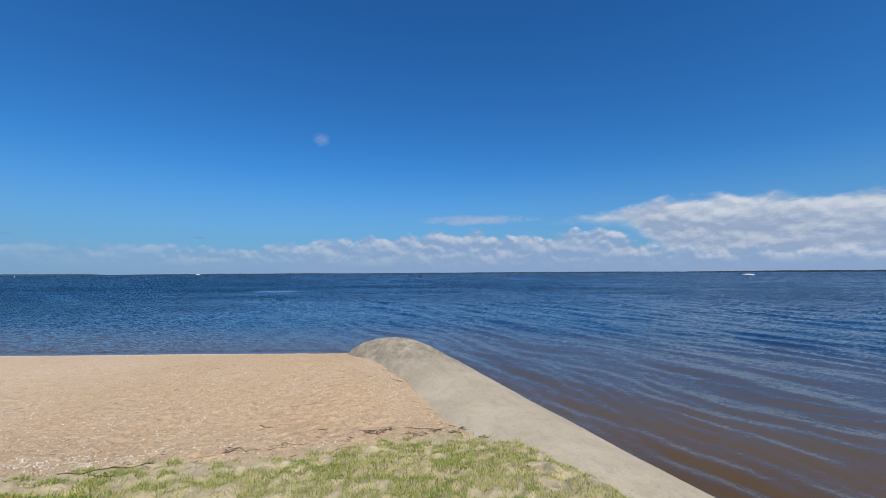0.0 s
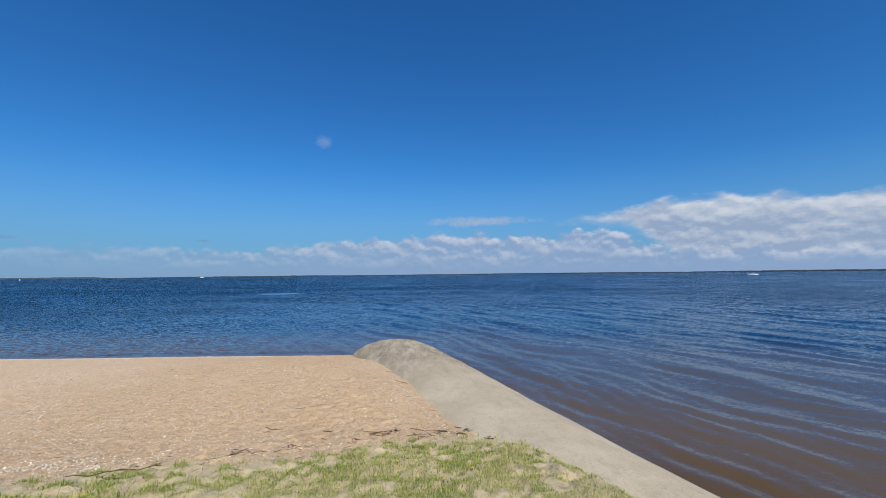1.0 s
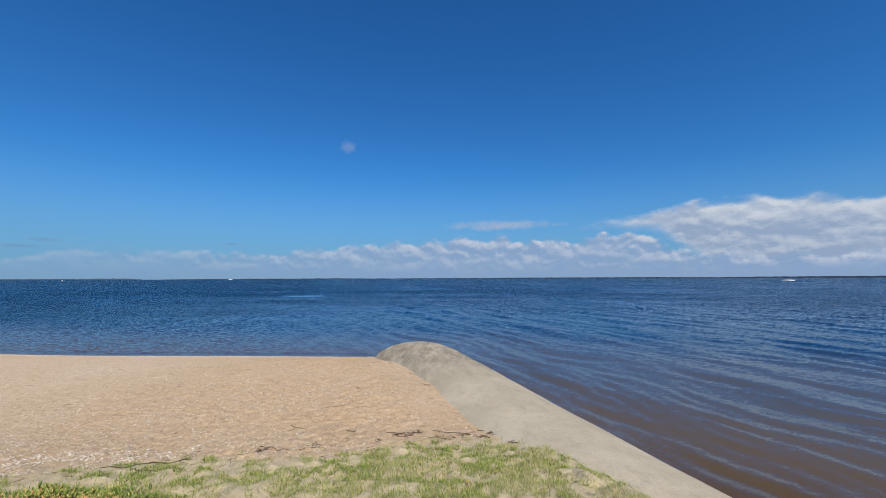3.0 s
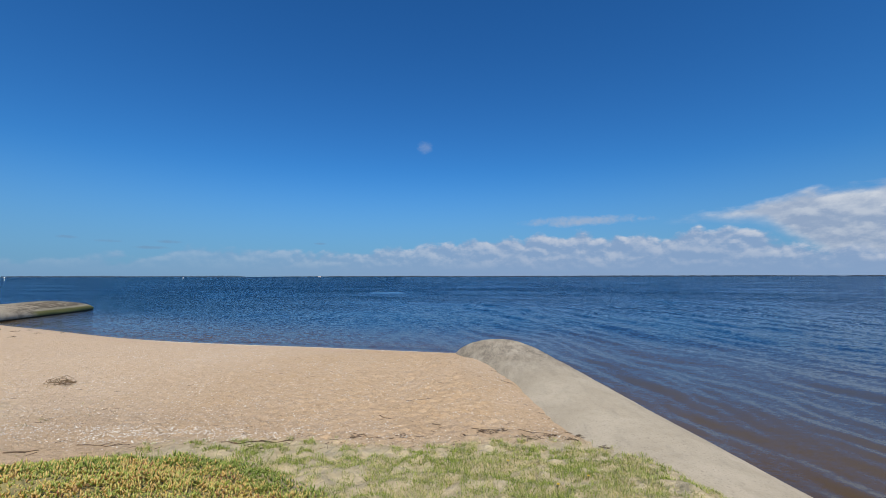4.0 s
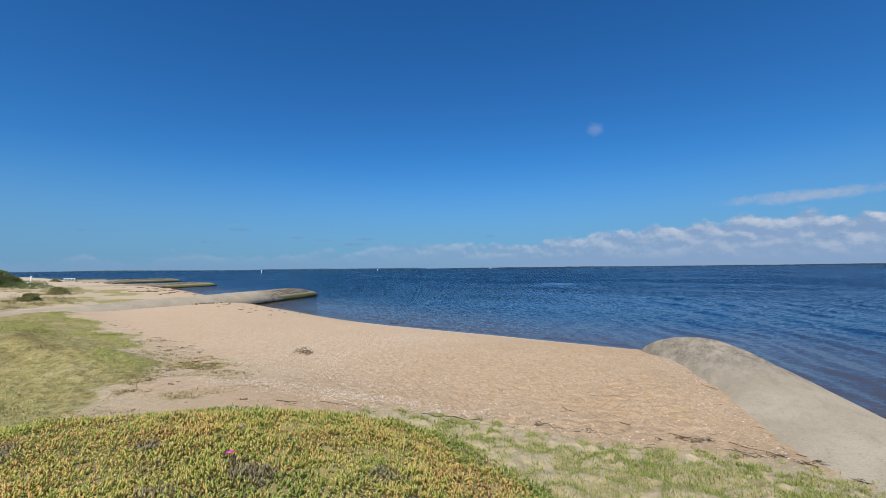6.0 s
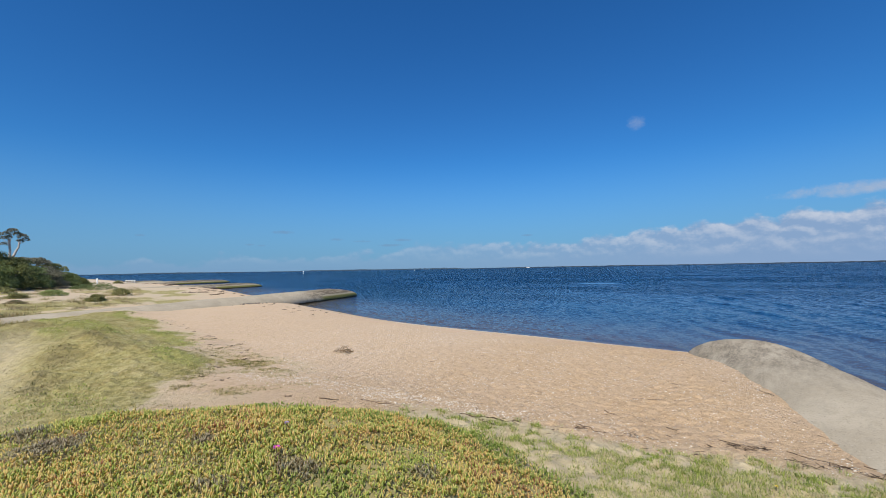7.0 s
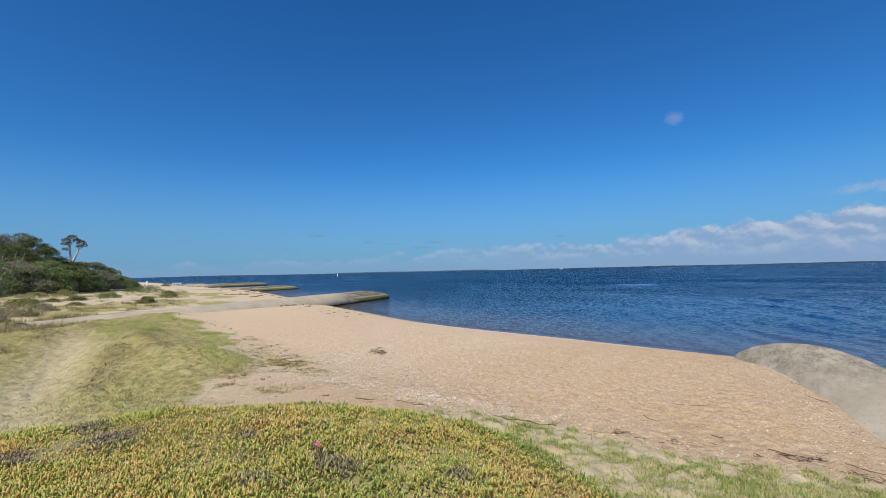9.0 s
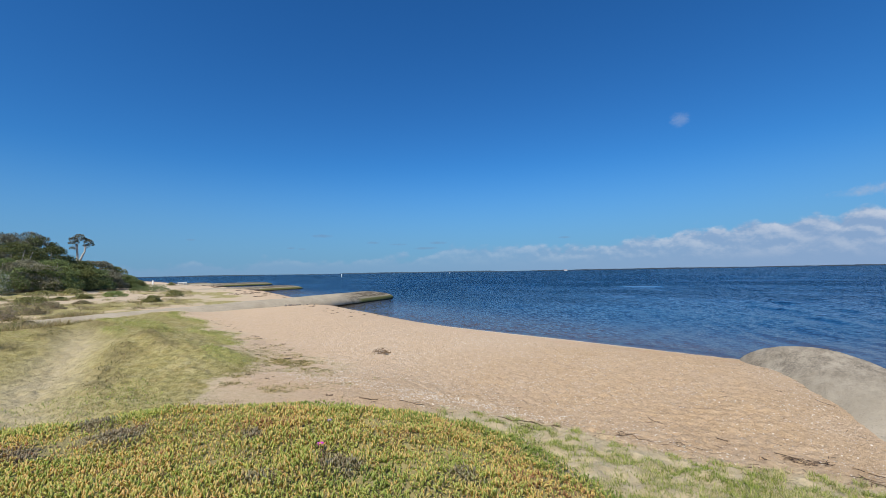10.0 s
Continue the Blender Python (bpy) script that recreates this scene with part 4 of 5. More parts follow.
def build_scrub():
    back = [(-97.0, 84, 7.5, 6.3), (-94.0, 82, 7.0, 6.6), (-91.2, 80, 6.5, 6.4), (-89.3, 79, 6.0, 6.7), (-87.9, 78, 5.2, 6.3), (-86.7, 80, 4.2, 3.9)]
    middle = [(-95.5, 72, 5.5, 4.6), (-92.3, 70, 5.5, 4.2), (-89.6, 70, 5.2, 4.5), (-87.2, 72, 4.6, 4.4), (-85.3, 74, 4.4, 3.2), (-83.9, 76, 4.2, 3.3), (-82.6, 78, 4.0, 2.7)]
    front = [(-93.5, 63, 4.2, 2.4), (-90.9, 61, 4.4, 2.9), (-88.8, 62, 4.6, 2.6), (-87.0, 63, 4.0, 2.8), (-85.4, 66, 3.8, 2.5), (-84.1, 69, 3.6, 2.3), (-82.9, 72, 3.6, 2.0), (-81.7, 75, 3.4, 1.6), (-80.8, 79, 3.2, 1.3)]
    k = 0
    for row, mat, label, count in ((back, M_GUM, "tall dark grey-green coastal tree with a domed crown", 20000), (middle, M_SCRUB, "dense dark green tea tree scrub behind the beach", 17000), (front, M_SCRUB_PALE, "leafy green coastal bush at the edge of the sand", 12000)):
        for az, dist, wide, high in row:
            x, y = toward(az, dist)
            use = (mat, M_SCRUB, mat, M_GUM)[k % 4] if row is not back else (M_GUM, M_SCRUB)[k % 3 == 1]
            shrub("coastal_tree" if row is back else "scrub_bush", x, y, wide * 1.25, high * (1.36 if row is back else 1.4), 0.125 if row is back else 0.115, count, use, label, "tree" if row is back else "bush", "coastal scrub", 300 + k)
            k += 1


def build_lone_tree():
    rng = np.random.default_rng(77)
    x, y = toward(-85.25, 77)
    z0 = G(x, y)
    ob = thing("pine_tree", (x, y, z0), "slender pale-trunked tree with a flat open crown above the scrub", "tree")
    high = 7.25
    left = wander((0, -0.15, 0), (0.0, -0.25, high * 0.90), 9, 0.07, rng)
    right = wander((0.1, -0.1, high * 0.48), (0.1, 0.75, high * 0.86), 7, 0.07, rng)
    part("trunk", mesh_from("trunk", *joined([tube(left, np.linspace(0.23, 0.09, 9), 8)])), M_BARK, ob, "pale sunlit forked trunk")
    limbs = [tube(right, np.linspace(0.17, 0.07, 7), 7)]
    lobes = []
    for cx, cy, cz, r in ((0.0, -0.55, 0.97, 0.48), (0.1, 0.0, 1.02, 0.55), (-0.1, 0.5, 0.97, 0.45), (0.2, 0.95, 0.93, 0.48), (0.0, 1.25, 0.88, 0.40), (-0.1, 0.75, 0.86, 0.32), (0.1, -0.8, 0.90, 0.35), (0.2, -0.75, 0.80, 0.30), (-0.2, -0.3, 0.92, 0.34)):
        lobes.append(((cx, cy, cz * high), (1.0 * r, 1.05 * r, 0.78 * r)))
        root = left[7] if cy < 0.45 else right[5]
        limbs.append(tube(wander(root, (cx, cy, cz * high - 0.1), 5, 0.05, rng), np.linspace(0.06, 0.02, 5), 6))
    part("limbs", mesh_from("limbs", *joined(limbs)), M_BARK, ob)
    part("crown", mesh_from("crown", *foliage(lobes, 2300, 0.11, rng), False), M_GUM, ob)


def build_beach_plants():
    # bushes standing alone on the sand flats
    for k, (az, dist, wide, high, mat, label) in enumerate((
            (-78.6, 62, 4.0, 1.15, M_SCRUB_PALE, "low spreading green bush on the pale sand"),
            (-76.8, 46, 1.9, 0.85, M_OLIVE, "small rounded olive bush on the sand flat"),
            (-79.0, 38, 1.7, 0.65, M_OLIVE, "small tufted yellow-green bush beside the track"),
            (-82.2, 50, 2.6, 0.75, M_SCRUB_PALE, "low straggling green bush on the sand"),
            (-84.9, 46, 1.9, 0.6, M_OLIVE, "low yellowish bush on the sand"),
            (-88.6, 39, 2.6, 0.6, M_SCRUB_PALE, "low sprawling green bush on pale sand"),
            (-86.6, 43, 1.4, 0.35, M_OLIVE, "low olive herb clump on pale sand"),
            (-88.0, 55, 3.2, 0.8, M_OLIVE, "yellow-green bush in front of the scrub"),
            (-85.8, 58, 2.6, 0.8, M_SCRUB_PALE, "green bush in front of the scrub"),
            (-80.2, 69, 3.0, 0.8, M_SCRUB_PALE, "low green bush at the foot of the scrub"),
            (-91.5, 45, 2.4, 0.7, M_SCRUB_PALE, "low green bush on the sand"),
            (-77.2, 112, 2.4, 0.95, M_SCRUB, "dark bush far along the shore"))):
        x, y = toward(az, dist)
        shrub("low_bush", x, y, wide * 0.75, high * 1.1, 0.07, 2400, mat if k % 3 == 0 else M_OLIVE, label, "bush", "beach bushes", 500 + k)
    for k, (az, dist, wide, high) in enumerate(((-89.8, 33, 1.4, 0.75), (-88.4, 30, 1.2, 0.6), (-90.8, 28, 1.3, 0.75), (-86.9, 34, 1.1, 0.4), (-84.9, 38, 1.2, 0.35), (-87.6, 37, 1.4, 0.6))):
        x, y = toward(az, dist)
        shrub("dry_bush", x, y, wide, high, 0.05, 1500, M_BROWN, "dry mauve-brown bush at the back of the beach", "bush", "dry bushes", 540 + k)
    x, y = toward(-91.2, 57)
    shrub("flowering_bush", x, y, 2.6, 2.6, 0.10, 4500, M_BLOOM, "pale green flowering bush at the edge of the scrub", "bush", "", 560)
    rng = np.random.default_rng(131)
    made = {M_REED: [], M_BROWN: []}
    for k in range(70):
        az = -93.5 + 15.5 * rng.random() ** 1.5
        dist = rng.uniform(22, 31) + (8 if az > -84 else 0)
        x, y = toward(az, dist)
        made[M_REED if k % 3 else M_BROWN].append(tussock(x, y, rng.uniform(0.8, 1.8), rng.uniform(0.12, 0.5) * (0.6 if az > -84 else 1.0), 150, rng))
    # sparse dry tufts over the flats
    for k in range(260):
        x, y = toward(rng.uniform(-92, -75), rng.uniform(30, 72))
        if 0.927 * (x + 32.3) + 0.375 * (y - 17.0) > -2.5:
            continue
        made[M_BROWN if k % 4 == 0 else M_REED].append(tussock(x, y, rng.uniform(0.4, 1.5), rng.uniform(0.12, 0.40), 60, rng))
    for mat, label in ((M_REED, "dry straw-coloured rushes at the back of the beach"), (M_BROWN, "purple-brown dead rushes at the back of the beach")):
        tagged(part("rushes", mesh_from("rushes", *joined(made[mat]), False), mat), label, "rushes", kind="stuff")


def build_flowers():
    rng = np.random.default_rng(141)
    def flower(x, y, size, mat, heart, label, name, tall=0.10):
        z = G(x, y)
        ob = thing(name, (x, y, z), label, "flower", "flowers in the mat")
        stalk = wander((0, 0, 0), (0.004, 0.0, tall), 4, 0.001, rng)
        part("stalk", mesh_from("stalk", *tube(stalk, [0.003] * 4, 5)), M_HERB, ob)
        n = 26
        a = np.linspace(0, 6.283, n, endpoint=False)
        v, f = spread([(-0.12, 0, 0), (0.12, 0, 0), (0.13, 0.85, 0.32), (0, 1.0, 0.36), (-0.13, 0.85, 0.32)], [(0, 1, 2), (0, 2, 3), (0, 3, 4)], np.tile([[0.004, 0, tall]], (n, 1)), a, rng.normal(0.0, 0.12, n), np.full(n, size / 2))
        part("petals", mesh_from("petals", v, f, False), mat, ob)
        bm = bmesh.new()
        bmesh.ops.create_uvsphere(bm, u_segments=10, v_segments=6, radius=size * 0.16, matrix=Matrix.Translation((0.004, 0, tall + 0.005)) @ Matrix.Diagonal((1, 1, 0.6, 1)))
        part("heart", bm, heart, ob, "yellow centre")
    flower(-3.16, 1.42, 0.055, M_PETAL, M_YELLOW, "bright magenta ice plant flower", "ice_plant_flower")
    flower(-3.52, 1.71, 0.04, M_LILAC, M_YELLOW, "small faded lilac ice plant flower", "ice_plant_flower")
    for x, y in ((0.37, 3.97), (0.09, 3.68), (-0.35, 4.1)):
        flower(x, y, 0.03, M_YELLOW, M_YELLOW, "small yellow daisy in the turf", "daisy", 0.035)


# ---------------------------------------------------------------- litter on the sand
def stick(x0, y0, x1, y1, thick, shoots, seed, label, mat, name="stick", arch=0.0):
    """A bent dry stick lying between two places, with side shoots."""
    rng = np.random.default_rng(seed)
    a, b = np.array([x0, y0, 0.0]), np.array([x1, y1, 0.0])
    length = float(np.linalg.norm(b - a))
    line = wander(a, b, 11, 0.017 * length, rng)
    line[:, 2] = heights(line[:, 0], line[:, 1]) + thick * 0.7 + arch * np.sin(np.linspace(0, math.pi, 11))
    base = line[0].copy()
    ob = thing(name, tuple(base), label, "stick", "driftwood on the beach")
    part("stem", mesh_from("stem", *tube(line - base, np.linspace(thick, thick * 0.45, 11), 7)), mat, ob)
    for k in range(shoots):
        i = int(rng.integers(2, 9))
        ang = math.atan2(y1 - y0, x1 - x0) + rng.choice([-1, 1]) * rng.uniform(0.35, 0.9)
        ln = length * rng.uniform(0.15, 0.35)
        end = line[i] + np.array([math.cos(ang) * ln, math.sin(ang) * ln, 0])
        end[2] = heights(end[0:1], end[1:2])[0] + thick * 0.5 + rng.uniform(0, 0.02)
        w = wander(line[i], end, 5, 0.02 * ln, rng)
        part("shoot", mesh_from("shoot", *tube(w - base, np.linspace(thick * 0.5, thick * 0.25, 5), 6)), mat, ob)
    return ob


def tangle(x, y, wide, high, count, rng, thick=1.0):
    """Crossing dry stalks in a flat heap: vertices and faces."""
    pieces = []
    for k in range(count):
        a, b = rng.uniform(0, 6.283), rng.uniform(0, 6.283)
        r0, r1 = wide * 0.5 * rng.random() ** 0.5, wide * 0.5 * rng.random() ** 0.5
        p = wander((r0 * math.cos(a), r0 * math.sin(a) * 0.7, rng.uniform(0, high) * (1 - r0 / wide)), (r1 * math.cos(b), r1 * math.sin(b) * 0.7, rng.uniform(0, high) * (1 - r1 / wide)), 5, 0.03 * wide, rng)
        p[:, 2] = np.clip(p[:, 2], 0.002, None)
        p = p + np.array([x, y, G(x, y)])
        pieces.append(tube(p, np.linspace(0.0045, 0.002, 5) * thick * (wide / 0.45) ** 0.5, 5))
    return joined(pieces)


def stone(x, y, size, seed, label, mat, group):
    rng = np.random.default_rng(seed)
    bm = bmesh.new()
    bmesh.ops.create_icosphere(bm, subdivisions=2, radius=size / 2)
    for v in bm.verts:
        v.co *= 1 + 0.22 * noise.noise(v.co * (2.2 / size) + Vector((seed * 3.1, 0, 0)))
        v.co.z *= 0.6
    for f in bm.faces:
        f.smooth = True
    ob = part("stone", bm, mat)
    ob.matrix_basis = pose(x, y, G(x, y) + size * 0.12, 0, 0, float(rng.uniform(0, 360)))
    return tagged(ob, label, "stone", group)


def build_litter():
    D, S = M_DRIFT, M_STRAW
    stick(-2.30, 5.86, -2.10, 5.80, 0.0060, 1, 201, "short dark driftwood stick on the sand", D)
    stick(-2.16, 6.72, -1.74, 6.84, 0.0036, 2, 202, "thin curved brown twig on the sand", D)
    stick(-3.45, 4.02, -2.78, 4.36, 0.0060, 4, 203, "long dark forked twig at the edge of the turf", D)
    stick(-3.12, 4.22, -2.92, 4.26, 0.0096, 1, 204, "stubby dark piece of driftwood", D)
    stick(-2.30, 4.92, -1.98, 4.72, 0.0054, 3, 205, "crooked dark driftwood stick at the turf's edge", D)
    stick(-2.00, 4.75, -1.35, 4.98, 0.0036, 4, 206, "long thin dry twig at the turf's edge", D)
    stick(-1.46, 5.66, -1.34, 5.62, 0.0072, 1, 207, "short dark chip of driftwood", D)
    stick(-0.90, 5.50, -0.45, 5.58, 0.0052, 4, 208, "dark tangled branch beside the turf", D)
    stick(-0.30, 5.70, 0.25, 5.52, 0.0048, 4, 209, "thin dark branch beside the turf", D)
    stick(0.30, 5.72, 0.72, 5.50, 0.0054, 3, 210, "dry branch lying against the concrete", D)
    stick(-0.70, 8.30, -0.45, 8.05, 0.0054, 2, 211, "small brown twig on trampled sand", D)
    stick(-1.00, 9.35, -0.75, 9.20, 0.0060, 2, 212, "reddish brown twig beside the concrete", S)
    stick(-4.80, 3.55, -4.35, 3.75, 0.0054, 2, 213, "dark twig at the edge of the mat", D)
    stick(-5.25, 3.20, -5.00, 3.34, 0.0072, 2, 214, "brown stick at the edge of the mat", D)
    stick(-3.06, 1.40, -2.78, 1.22, 0.0035, 1, 215, "bare arching grey twig among the leaves", S, arch=0.16)
    stick(-2.98, 1.48, -2.82, 1.16, 0.0030, 2, 216, "bare arching grey twig among the leaves", S, arch=0.14)
    stick(-2.92, 1.52, -2.72, 1.34, 0.0028, 2, 217, "bare arching grey twig among the leaves", S, arch=0.12)
    rng = np.random.default_rng(150)
    tagged(part("weed_clump", mesh_from("weed_clump", *tangle(-8.95, 6.42, 0.66, 0.17, 34, rng, 1.15)), S), "dry brown clump of washed-up weed on open sand", "weed", kind="stuff")
    scraps = []
    for x, y, w in ((-0.75, 5.42, 0.3), (-0.5, 5.55, 0.28), (0.1, 5.5, 0.3), (0.5, 5.52, 0.3), (-3.0, 3.95, 0.3), (-2.2, 4.72, 0.3), (-0.62, 5.42, 0.34), (-0.15, 5.36, 0.42), (0.35, 5.42, 0.36), (0.72, 5.15, 0.25), (-0.95, 5.22, 0.28), (-1.7, 5.0, 0.26), (-5.7, 3.0, 0.2), (-8.1, 2.75, 0.25), (-10.9, 4.9, 0.35), (-12.3, 5.4, 0.4), (-7.6, 2.9, 0.2)):
        scraps.append(tangle(x, y, w * 0.8, 0.03, 9, rng))
    for k in range(16):
        x = rng.uniform(-28, -18)
        y = float(shore_y(np.array([x]))[0]) - rng.uniform(1.0, 4.6)
        scraps.append(tangle(x, y, rng.uniform(0.2, 0.45), 0.04, 8, rng, 1.6))
    for k in range(24):
        x = -21.0 + 14.0 * rng.random()
        y = 2.35 + 0.24 * max(-x - 7.0, 0) + 0.7 * math.exp(-((x + 10.5) / 2.0) ** 2) + 0.95 * math.exp(-((x + 15.5) / 3.6) ** 2) + 0.35 + rng.normal(0, 0.25)
        scraps.append(tangle(x, y, rng.uniform(0.12, 0.38), 0.03, 6, rng, 1.2))
    for k in range(60):
        x = rng.uniform(-112, -42)
        y = float(shore_y(np.array([x]))[0]) - rng.uniform(0.6, 7.0)
        scraps.append(tangle(x, y, rng.uniform(0.5, 1.8), 0.07, 9, rng, 3.0))
    tagged(part("weed_scraps", mesh_from("weed_scraps", *joined(scraps)), D), "flat dark scraps of dried weed along the beach", "weed", kind="stuff")
    rng = np.random.default_rng(151)
    for k in range(26):
        t = rng.random()
        x, y = -28.95 - 1.0 * t + rng.normal(0, 0.22), 11.3 + 4.4 * t + rng.normal(0, 0.2)
        stone(x, y, 0.07 + 0.16 * rng.random() ** 2, 700 + k, "dark stone at the foot of the groyne", M_ROCK, "stones by the groyne")
    for k in range(14):
        t = rng.random()
        stone(-70.5 - 3.2 * t + rng.normal(0, 0.3), 27.0 + 3.5 * t + rng.normal(0, 0.3), 0.35 + 0.45 * rng.random() ** 2, 740 + k, "dark weed-covered stone beside the far groyne", M_ROCK, "stones by the far groyne")
    # loose shell and small twigs
    def shell_keep(a, b):
        band = np.exp(-((b - 3.95 - 0.2 * (a + 6.0) - 0.3 * fbm(a, b, 1.2, 2, 154)) / 0.36) ** 2) * 0.75 * step(-8.5, -6.5, a) * step(-2.2, -3.6, a)
        d = shore_y(a) - b
        strew = 0.17 * step(1.5, 6.0, d) * step(11.6, 10.4, d) * step(-15, -7, a)
        return (np.maximum(band, strew) * (0.5 + 0.8 * fbm(a, b, 0.8, 2, 153)) + 0.25 * np.exp(-((d - 1.3) / 0.35) ** 2)) * (turf(a, b) < 0.4) * (GN[0] * a + GN[1] * b < 1.9) * (ice_plant(a, b) < 0)
    x, y = scatter(400000, -15.0, 1.0, 2.6, 14.4, shell_keep, rng)
    n = len(x)
    a6 = [k * math.pi / 3 for k in range(6)]
    tv = [(0, 0, 0.32)] + [(0.5 * math.cos(a), 0.42 * math.sin(a), 0.0) for a in a6]
    tf = [(0, k + 1, (k + 1) % 6 + 1) for k in range(6)]
    v, f = spread(tv, tf, np.stack([x, y, heights(x, y) + 0.002], 1), rng.uniform(0, 6.283, n), rng.normal(0, 0.35, n), 0.008 + 0.017 * rng.random(n) ** 3)
    tagged(part("shells", mesh_from("shells", v, f, False), M_SHELL), "scattered bleached white cockle shells on the sand", "shells", kind="stuff")
    # clods and crumbs of the trodden sand
    x, y = scatter(60000, -9.0, 1.0, 4.0, 13.0, lambda a, b: (0.12 + 0.5 * step(-6, -2, a)) * (0.6 + 0.7 * fbm(a, b, 0.5, 2, 156)) * (turf(a, b) < 0.5) * step(1.8, 3.0, shore_y(a) - b) * (GN[0] * a + GN[1] * b < 1.6), rng)
    n = len(x)
    v, f = spread(tv, tf, np.stack([x, y, heights(x, y) - 0.001], 1), rng.uniform(0, 6.283, n), rng.normal(0, 0.3, n), (0.010 + 0.022 * rng.random(n) ** 2)[:, None] * np.array([[1.0, 1.0, 1.2]]))
    tagged(part("sand_crumbs", mesh_from("sand_crumbs", v, f, False), M_GRIT), "brown crumbs and grit on the trodden sand", "grit", kind="stuff")
    def twig_keep(a, b):
        e = np.abs(turf(a, b) - 0.25)
        return (0.5 * step(0.3, 0.05, e) * step(-9.0, -5.0, a) + 0.006 + 0.02 * step(-4.0, -1.5, a)) * (ice_plant(a, b) < -0.05) * (GN[0] * a + GN[1] * b < 2.0)
    x, y = scatter(9000, -14.0, 1.2, 2.5, 11.0, twig_keep, rng)
    n = len(x)
    tv = [(-0.5, -0.03, 0), (0.5, -0.02, 0), (0.5, 0.02, 0), (-0.5, 0.03, 0), (-0.5, 0, 0.05), (0.5, 0, 0.04)]
    tf = [(0, 1, 5), (0, 5, 4), (3, 4, 5), (3, 5, 2), (0, 4, 3), (1, 2, 5)]
    v, f = spread(tv, tf, np.stack([x, y, heights(x, y) + 0.002], 1), rng.uniform(0, 6.283, n), rng.normal(0, 0.1, n), rng.uniform(0.02, 0.11, n))
    tagged(part("twig_litter", mesh_from("twig_litter", v, f, False), M_DRIFT), "fine dark twig litter strewn along the turf", "litter", kind="stuff")


# ---------------------------------------------------------------- distance
def far_land(name, az0, az1, dist, high, low, taper, seed, mat, label):
    """A low wooded shore: a solid ridge of uneven tree tops."""
    n = int((az1 - az0) * 22)
    az = np.radians(np.linspace(az0, az1, n))
    u = az * dist
    h = low + (high - low) * np.clip(0.5 + 0.75 * fbm(u, 0 * u, 420.0, 6, seed), 0.05, 1.3) + 0.12 * high * vnoise(u, 0 * u, 12.0, seed + 9)
    e = np.degrees(az)
    h = h * step(az0, az0 + taper, e) * step(az1, az1 - 2, e) + 0.4
    rows = [(0, 0), (0, 0.7), (0.02, 1.0), (0.06, 0.75), (0.06, -1.0)]
    verts = []
    for back, k in rows:
        r = dist * (1 + back)
        z = np.where(k < 0, -3.0, h * max(k, 0) - (1.0 if k == 0 else 0.0))
        verts.append(np.stack([r * np.sin(az), r * np.cos(az), z], 1))
    verts = np.concatenate(verts)
    i = np.arange(len(rows) * n).reshape(len(rows), n)
    quads = np.stack([i[:-1, :-1], i[:-1, 1:], i[1:, 1:], i[1:, :-1]], -1).reshape(-1, 4)
    ob = part(name, mesh_from(name, verts, quads), mat)
    return tagged(ob, label, "far shore", kind="structure")


def box(bm, x, y, z, sx, sy, sz, bevel=0.0):
    """A box standing on z, added to bm."""
    r = bmesh.ops.create_cube(bm, size=1.0, matrix=Matrix.Translation((x, y, z + sz / 2)) @ Matrix.Diagonal((sx, sy, sz, 1)))
    if bevel:
        edges = {e for v in r["verts"] for e in v.link_edges}
        bmesh.ops.bevel(bm, geom=list(edges), offset=bevel, segments=2, affect="EDGES")


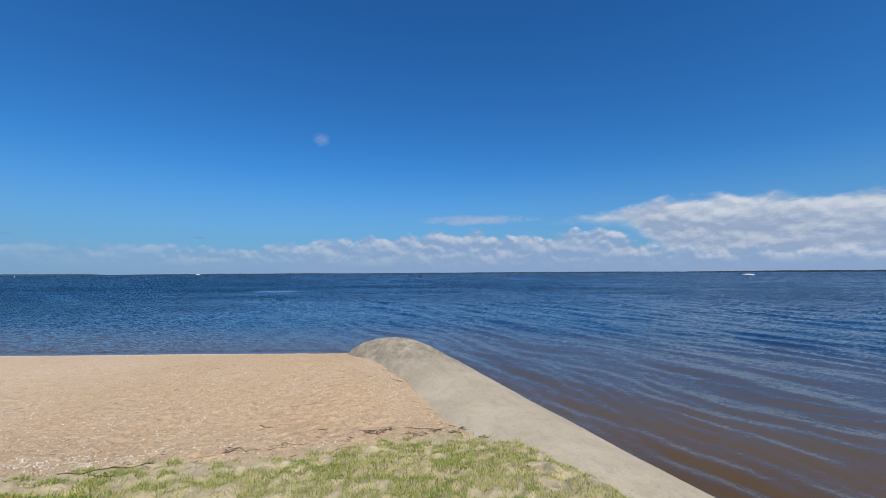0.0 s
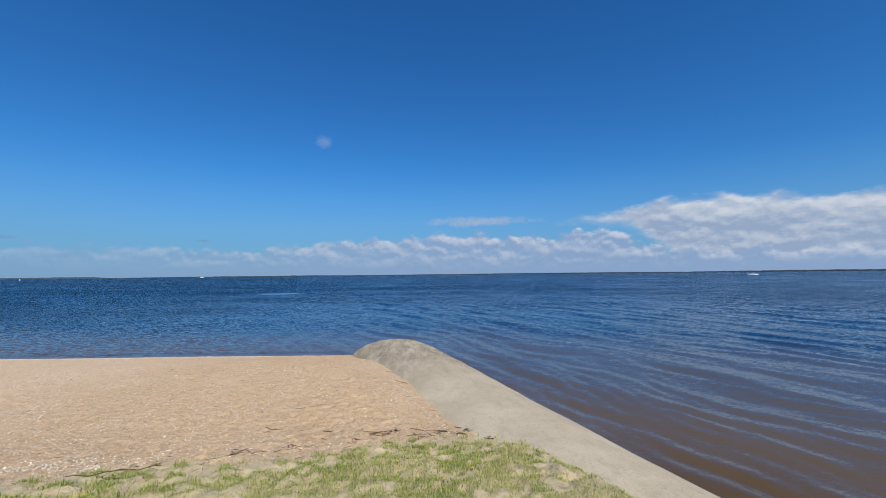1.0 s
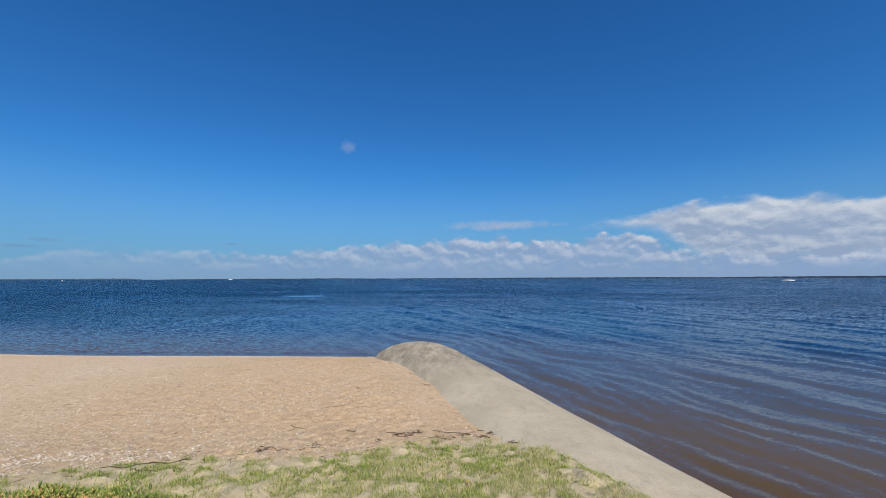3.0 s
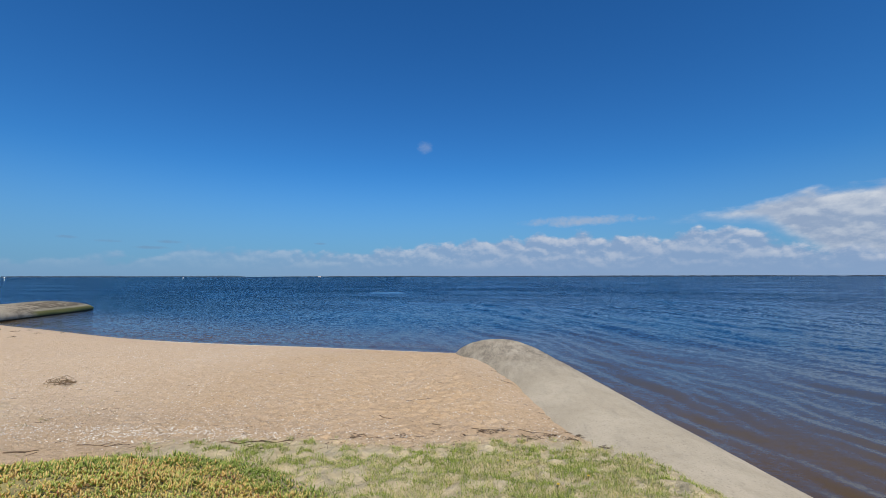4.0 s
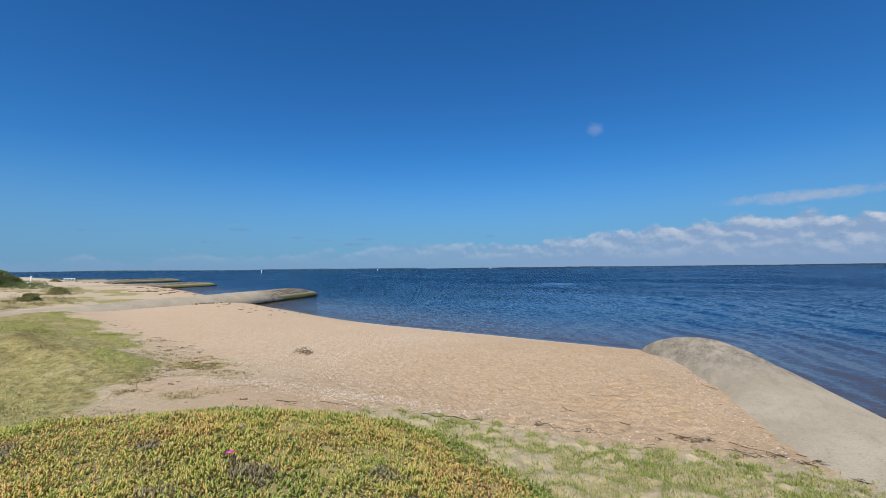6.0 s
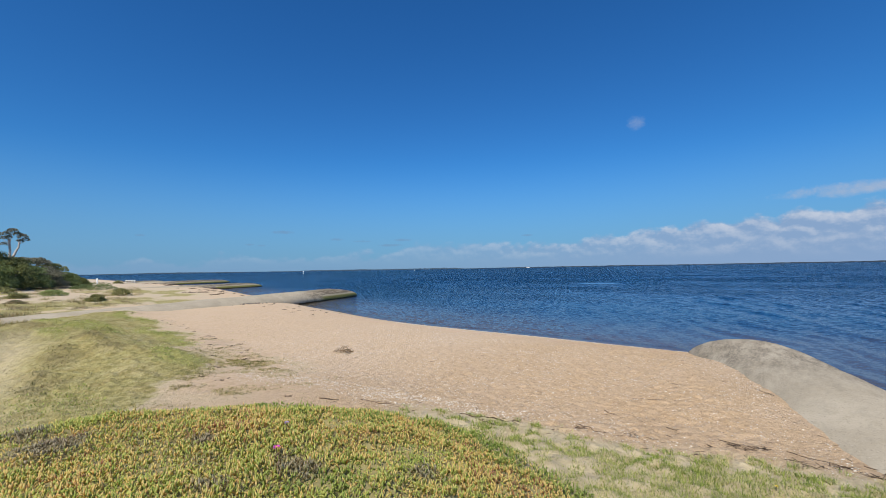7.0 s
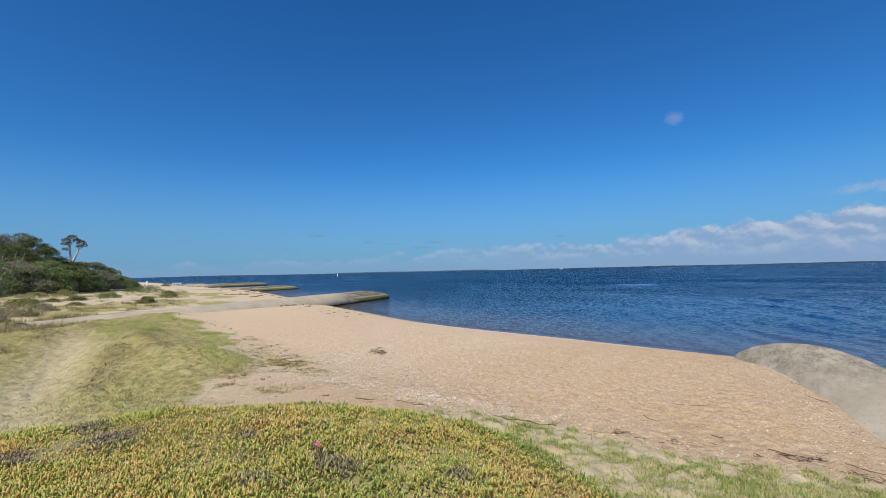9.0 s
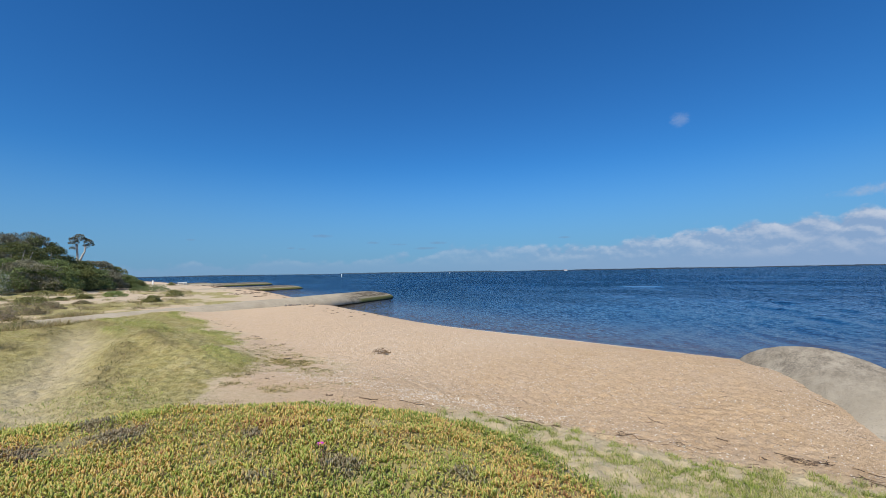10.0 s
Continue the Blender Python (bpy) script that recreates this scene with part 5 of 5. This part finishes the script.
def build_distance():
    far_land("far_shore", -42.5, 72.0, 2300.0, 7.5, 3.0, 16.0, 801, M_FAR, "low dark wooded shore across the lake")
    far_land("far_shore", -118.0, -36.0, 4300.0, 11.0, 3.0, 4.0, 821, M_FARTHER, "low wooded shore on the horizon, coloured blue for distance haze")
    # motor cruiser
    az, dist = 38.1, 430.0
    ob = thing("motor_cruiser", (dist * math.sin(radians(az)), dist * math.cos(radians(az)), 0), "white motor cruiser far out on the lake", "boat", yaw=-az + 4)
    bm = bmesh.new()
    box(bm, 0, 0, -0.2, 8.2, 2.4, 0.85)
    for v in bm.verts:
        if v.co.z < 0.2:
            v.co.y *= 0.7
            v.co.x *= 0.9
        if v.co.x > 3 and v.co.z > 0.4:
            v.co.x += 0.7
            v.co.y *= 0.25
    bmesh.ops.bevel(bm, geom=bm.edges[:], offset=0.08, segments=2, affect="EDGES")
    part("hull", bm, M_WHITE, ob)
    bm = bmesh.new()
    box(bm, 0.3, 0, 0.65, 3.4, 1.8, 0.6, 0.1)
    part("cabin", bm, M_WHITE, ob)
    bm = bmesh.new()
    box(bm, 0.3, 0, 0.85, 3.44, 1.84, 0.22)
    part("window_band", bm, M_DARKGLASS, ob, "dark tinted cabin windows")
    # house on the far shore
    az, dist = -28.05, 2240.0
    ob = thing("house", (dist * math.sin(radians(az)), dist * math.cos(radians(az)), 0), "long pale house on the far shore", "house", yaw=-az)
    bm = bmesh.new()
    box(bm, 0, 0, -1, 16, 8, 4)
    part("wall", bm, M_WHITE, ob)
    bm = bmesh.new()
    box(bm, 0, 0, 3, 17, 9, 1.8)
    for v in bm.verts:
        if v.co.z > 4.5:
            v.co.y *= 0.1
            v.co.x *= 0.85
    part("roof", bm, M_ROOF, ob, "terracotta hipped roof")
    # channel markers
    for az, dist, high in ((-57.9, 430.0, 2.6), (-43.4, 700.0, 2.2)):
        ob = thing("channel_marker", (dist * math.sin(radians(az)), dist * math.cos(radians(az)), -1.0), "white channel marker pile standing in the lake", "marker", "channel markers")
        part("pile", mesh_from("pile", *tube([(0, 0, 0), (0, 0, 1), (0, 0, 2), (0, 0, high)], [0.22, 0.22, 0.22, 0.2], 12)), M_WHITE, ob)
        part("topmark", mesh_from("topmark", *tube([(0, 0, high), (0, 0, high + 0.1), (0, 0, high + 0.9), (0, 0, high + 1.0)], [0.1, 0.4, 0.4, 0.1], 12)), M_WHITE, ob)
    # white post and dark stump near the shelter
    x, y = toward(-78.9, 105)
    ob = thing("white_post", (x, y, G(x, y) - 0.05), "short white post standing on the far beach", "post")
    part("post", mesh_from("post", *tube([(0, 0, 0), (0, 0, 0.6), (0, 0, 1.15), (0, 0, 1.2)], [0.13, 0.13, 0.12, 0.05], 10)), M_WHITE, ob)
    # white table-like shelter far along the beach
    x, y = toward(-76.1, 118)
    z = G(x, y) - 0.02
    ob = thing("beach_shelter", (x, y, z), "small white open shelter far along the shore", "shelter", yaw=76)
    bm = bmesh.new()
    box(bm, 0, 0, 0.62, 1.9, 1.2, 0.16, 0.03)
    part("roof", bm, M_WHITE, ob)
    for lx in (-0.8, -0.27, 0.27, 0.8):
        for ly in (-0.5, 0.5):
            bm = bmesh.new()
            box(bm, lx, ly, 0, 0.11, 0.11, 0.64)
            part("post", bm, M_WHITE, ob)
    bm = bmesh.new()
    box(bm, 0, 0.5, 0.25, 1.8, 0.06, 0.16)
    part("rail", bm, M_WHITE, ob)


M_HERB = leafy("olive_herbs", (0.17, 0.155, 0.055), (0.35, 0.30, 0.125), (0.30, 0.22, 0.12), share=0.85, through_light=0.4)
M_KHAKI = leafy("khaki_turf_blades", (0.33, 0.30, 0.095), (0.54, 0.46, 0.20), (0.20, 0.18, 0.06), share=0.6, through_light=0.45)
M_OLIVE = leafy("olive_bush_leaves", (0.17, 0.18, 0.06), (0.36, 0.34, 0.14))
M_BROWN = leafy("brown_rush", (0.22, 0.175, 0.11), (0.46, 0.38, 0.25), (0.24, 0.25, 0.09), share=0.8)
# aerial haze painted in: the blue is distance, not foliage
M_FARTHER = plain("hazy_farther_woods", (0.035, 0.062, 0.095), (0.045, 0.075, 0.11), 0.02, 0.9, 0.0)
M_BLOOM = leafy("flowering_bush_leaves", (0.16, 0.21, 0.08), (0.34, 0.40, 0.20), (0.70, 0.70, 0.62), share=0.72)
M_DARKGLASS = plain("tinted_glass", (0.012, 0.014, 0.018), (0.02, 0.022, 0.026), 2.0, 0.08, 0.0, 0.5)
M_ROOF = plain("terracotta_roof", (0.26, 0.12, 0.07), (0.34, 0.17, 0.10), 0.5, 0.8, 0.0)

build_ice_plant()
build_grass()
build_scrub()
build_lone_tree()
build_beach_plants()
build_flowers()
build_litter()
build_distance()
